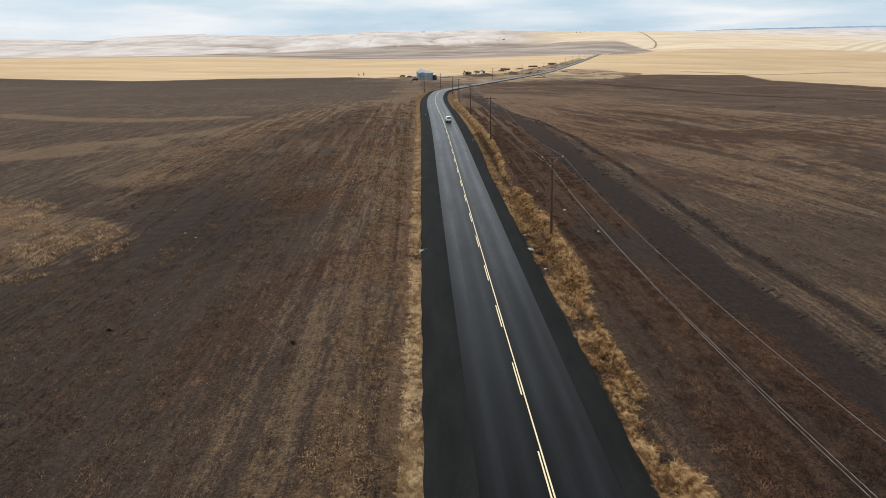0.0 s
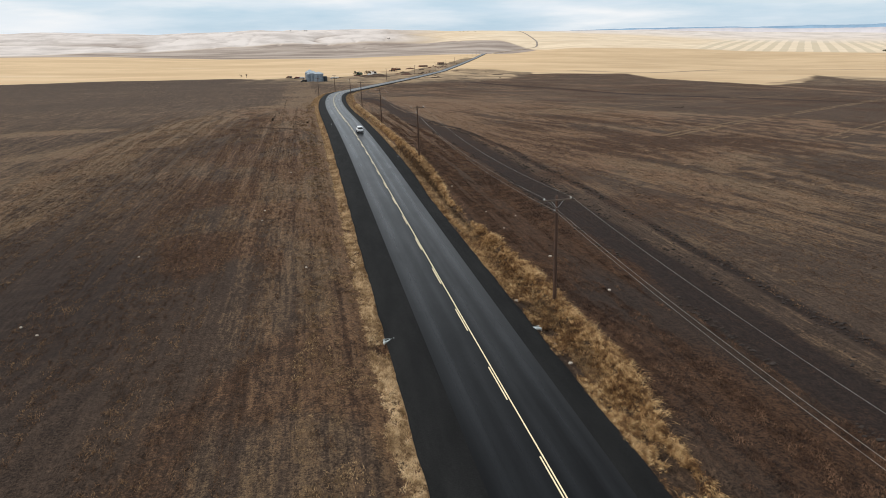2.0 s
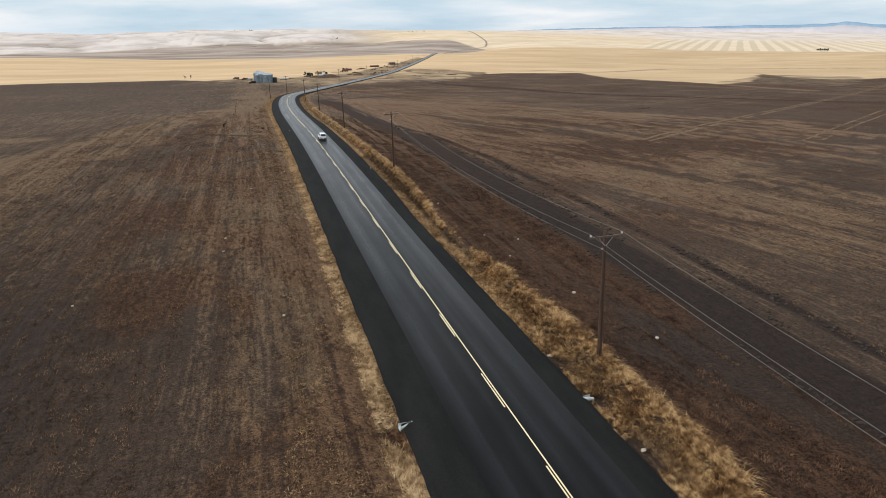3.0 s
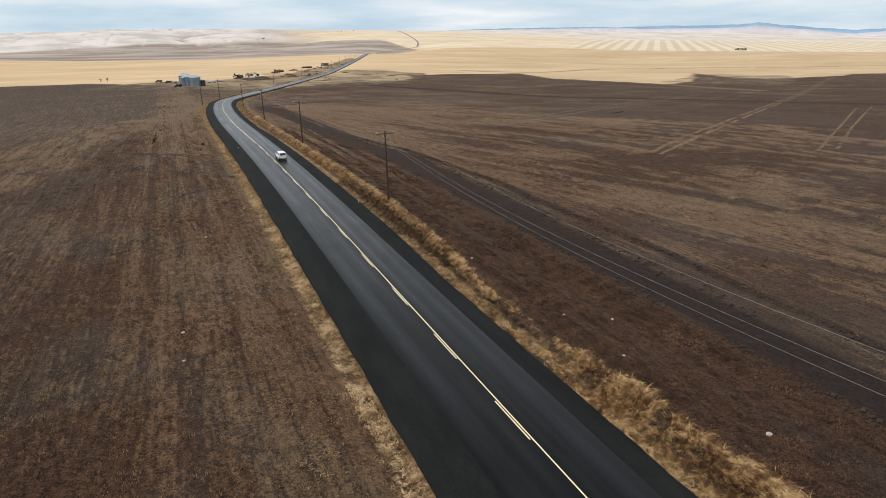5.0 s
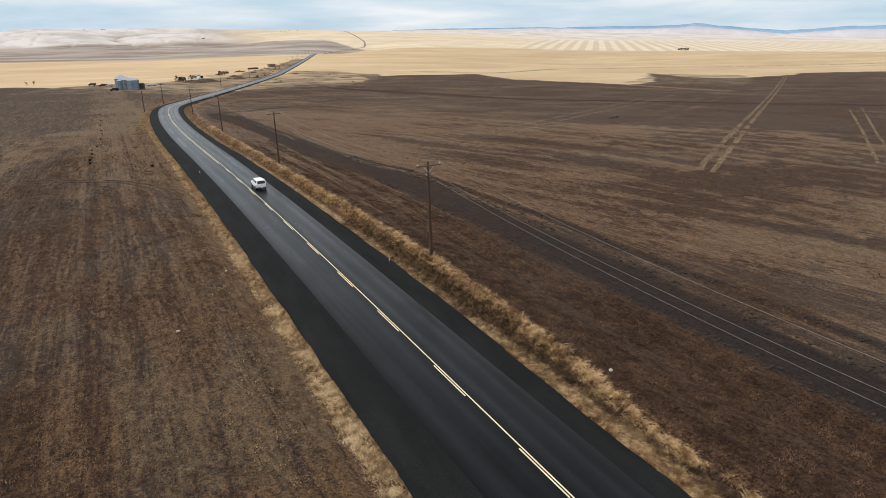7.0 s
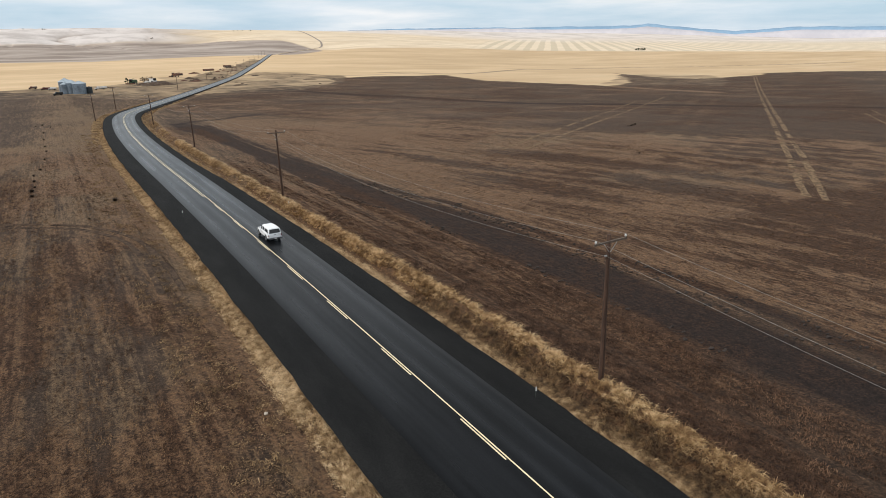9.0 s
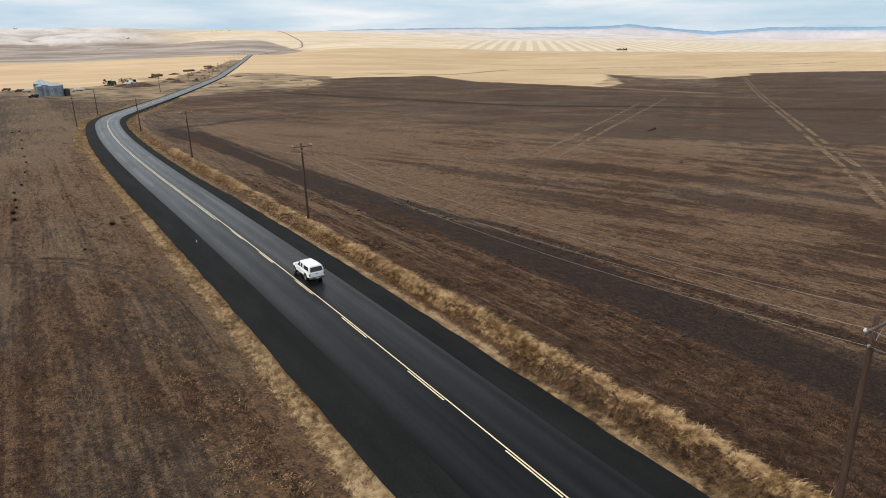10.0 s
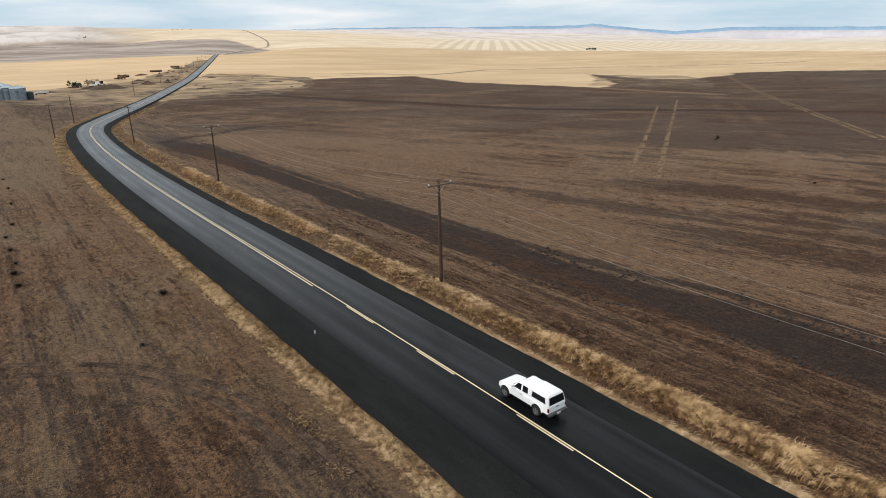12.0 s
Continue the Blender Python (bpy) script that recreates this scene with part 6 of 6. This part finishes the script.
def stubble(name, x0, x1, y0, y1, count, seed, row, label, tall=0.13, mat=None):
    r = np.random.default_rng(seed)
    y = y0 + (y1 - y0) * r.random(count) ** 1.2
    x = x0 + (x1 - x0) * r.random(count)
    x = np.round(x / row) * row + r.normal(size=count) * row * 0.27
    thick = fbm(x / 1.1 + seed, y / 28, 3) + 0.30 * (fbm(x / 2 + seed, y / 3, 3) - 0.5) + 0.35 * (fbm(x / 14 + seed, y / 40, 3) - 0.5)
    left, right = np.interp(y, *zip(*TRACK_LEFT)), np.interp(y, *zip(*TRACK_RIGHT))
    bare = (x > left - 0.3) & (x < right + 3.5)
    fade = (1 - ease(y, y0 + (0.8 if x1 < 30 and x0 > 0 else 0.55) * (y1 - y0), y1)) * np.minimum(ease(x, x0 - 1, x0 + 14 if x0 < -20 else x0 + 1), 1 - ease(x, x1 - 25 if x1 > 60 else x1 - 1, x1 + 1))
    keep = (thick > 0.46) & ~bare & (r.random(count) < fade)
    x, y = x[keep], y[keep]
    per = 7
    k = len(x) * per
    cx, cy = np.repeat(x * S, per) + r.normal(size=k) * 0.10, np.repeat(y * S, per) + r.normal(size=k) * 0.16
    cz = np.repeat(lay(x, y) * S, per) - 0.02
    h = tall * (0.5 + 0.9 * r.random(k))
    v, f = stalks(np.stack([cx, cy, cz], 1), r.random(k) * 2 * math.pi, h, 0.04 + 0.05 * r.random(k), 0.3 + 1.3 * r.random(k))
    return tagged(sheet(name, v, f, mat or STUBBLE, False), label, "stubble", kind="stuff")


stubble("stubble_left", -60, -1.6, 20, 330, 120000, 11, 0.62, "short brown straw stubble in rows on soil")
stubble("stubble_right", 15.6, 26, 22, 260, 50000, 12, 0.5, "short reddish straw stubble on soil", mat=RUSTY)
stubble("stubble_far_right", 33, 120, 40, 330, 80000, 13, 0.7, "thin straw stubble on dark soil")

r = np.random.default_rng(31)
bm = bmesh.new()
bmesh.ops.create_icosphere(bm, subdivisions=1, radius=1)
ICO_V, ICO_F = np.array([v.co[:] for v in bm.verts]), np.array([[v.index for v in f.verts] for f in bm.faces])
bm.free()
count = 7000
cy = 25 + 185 * r.random(count) ** 1.1
pick = r.random(count)
edge_l, edge_r = np.interp(cy, *zip(*TRACK_LEFT)), np.interp(cy, *zip(*TRACK_RIGHT))
ridge_at = np.interp(cy, *zip(*TRACK_RIDGE))
cx = np.where(pick < 0.25, edge_l + r.normal(size=count) * 0.3, np.where(pick < 0.45, edge_r + 0.4 + r.normal(size=count) * 0.5, np.where(pick < 0.8, ridge_at + r.normal(size=count) * 0.45, edge_r + (ridge_at - edge_r) * r.random(count))))
keep = (pick > 0.8) | (fbm(cy / 5, pick * 0 + np.floor(pick * 4), 3) > 0.47)
cx, cy, pick = cx[keep], cy[keep], pick[keep]
count = len(cx)
size = 0.04 + 0.12 * r.random(count) ** 2.5 * np.where(pick < 0.75, 1.5, 0.7)
cz = lay(cx, cy) * S
shape = ICO_V[None] * (0.65 + 0.6 * r.random((count, len(ICO_V), 1))) * size[:, None, None] * np.array([1.3, 1.0, 0.8])
verts = (shape + np.stack([cx * S, cy * S, cz + size * 0.2], 1)[:, None]).reshape(-1, 3)
faces = (ICO_F[None] + (np.arange(count) * len(ICO_V))[:, None, None]).reshape(-1, 3)
tagged(sheet("soil_clods", verts, faces, CLOD, False), "dark lumps of turned soil along the dirt track", "soil", kind="stuff")
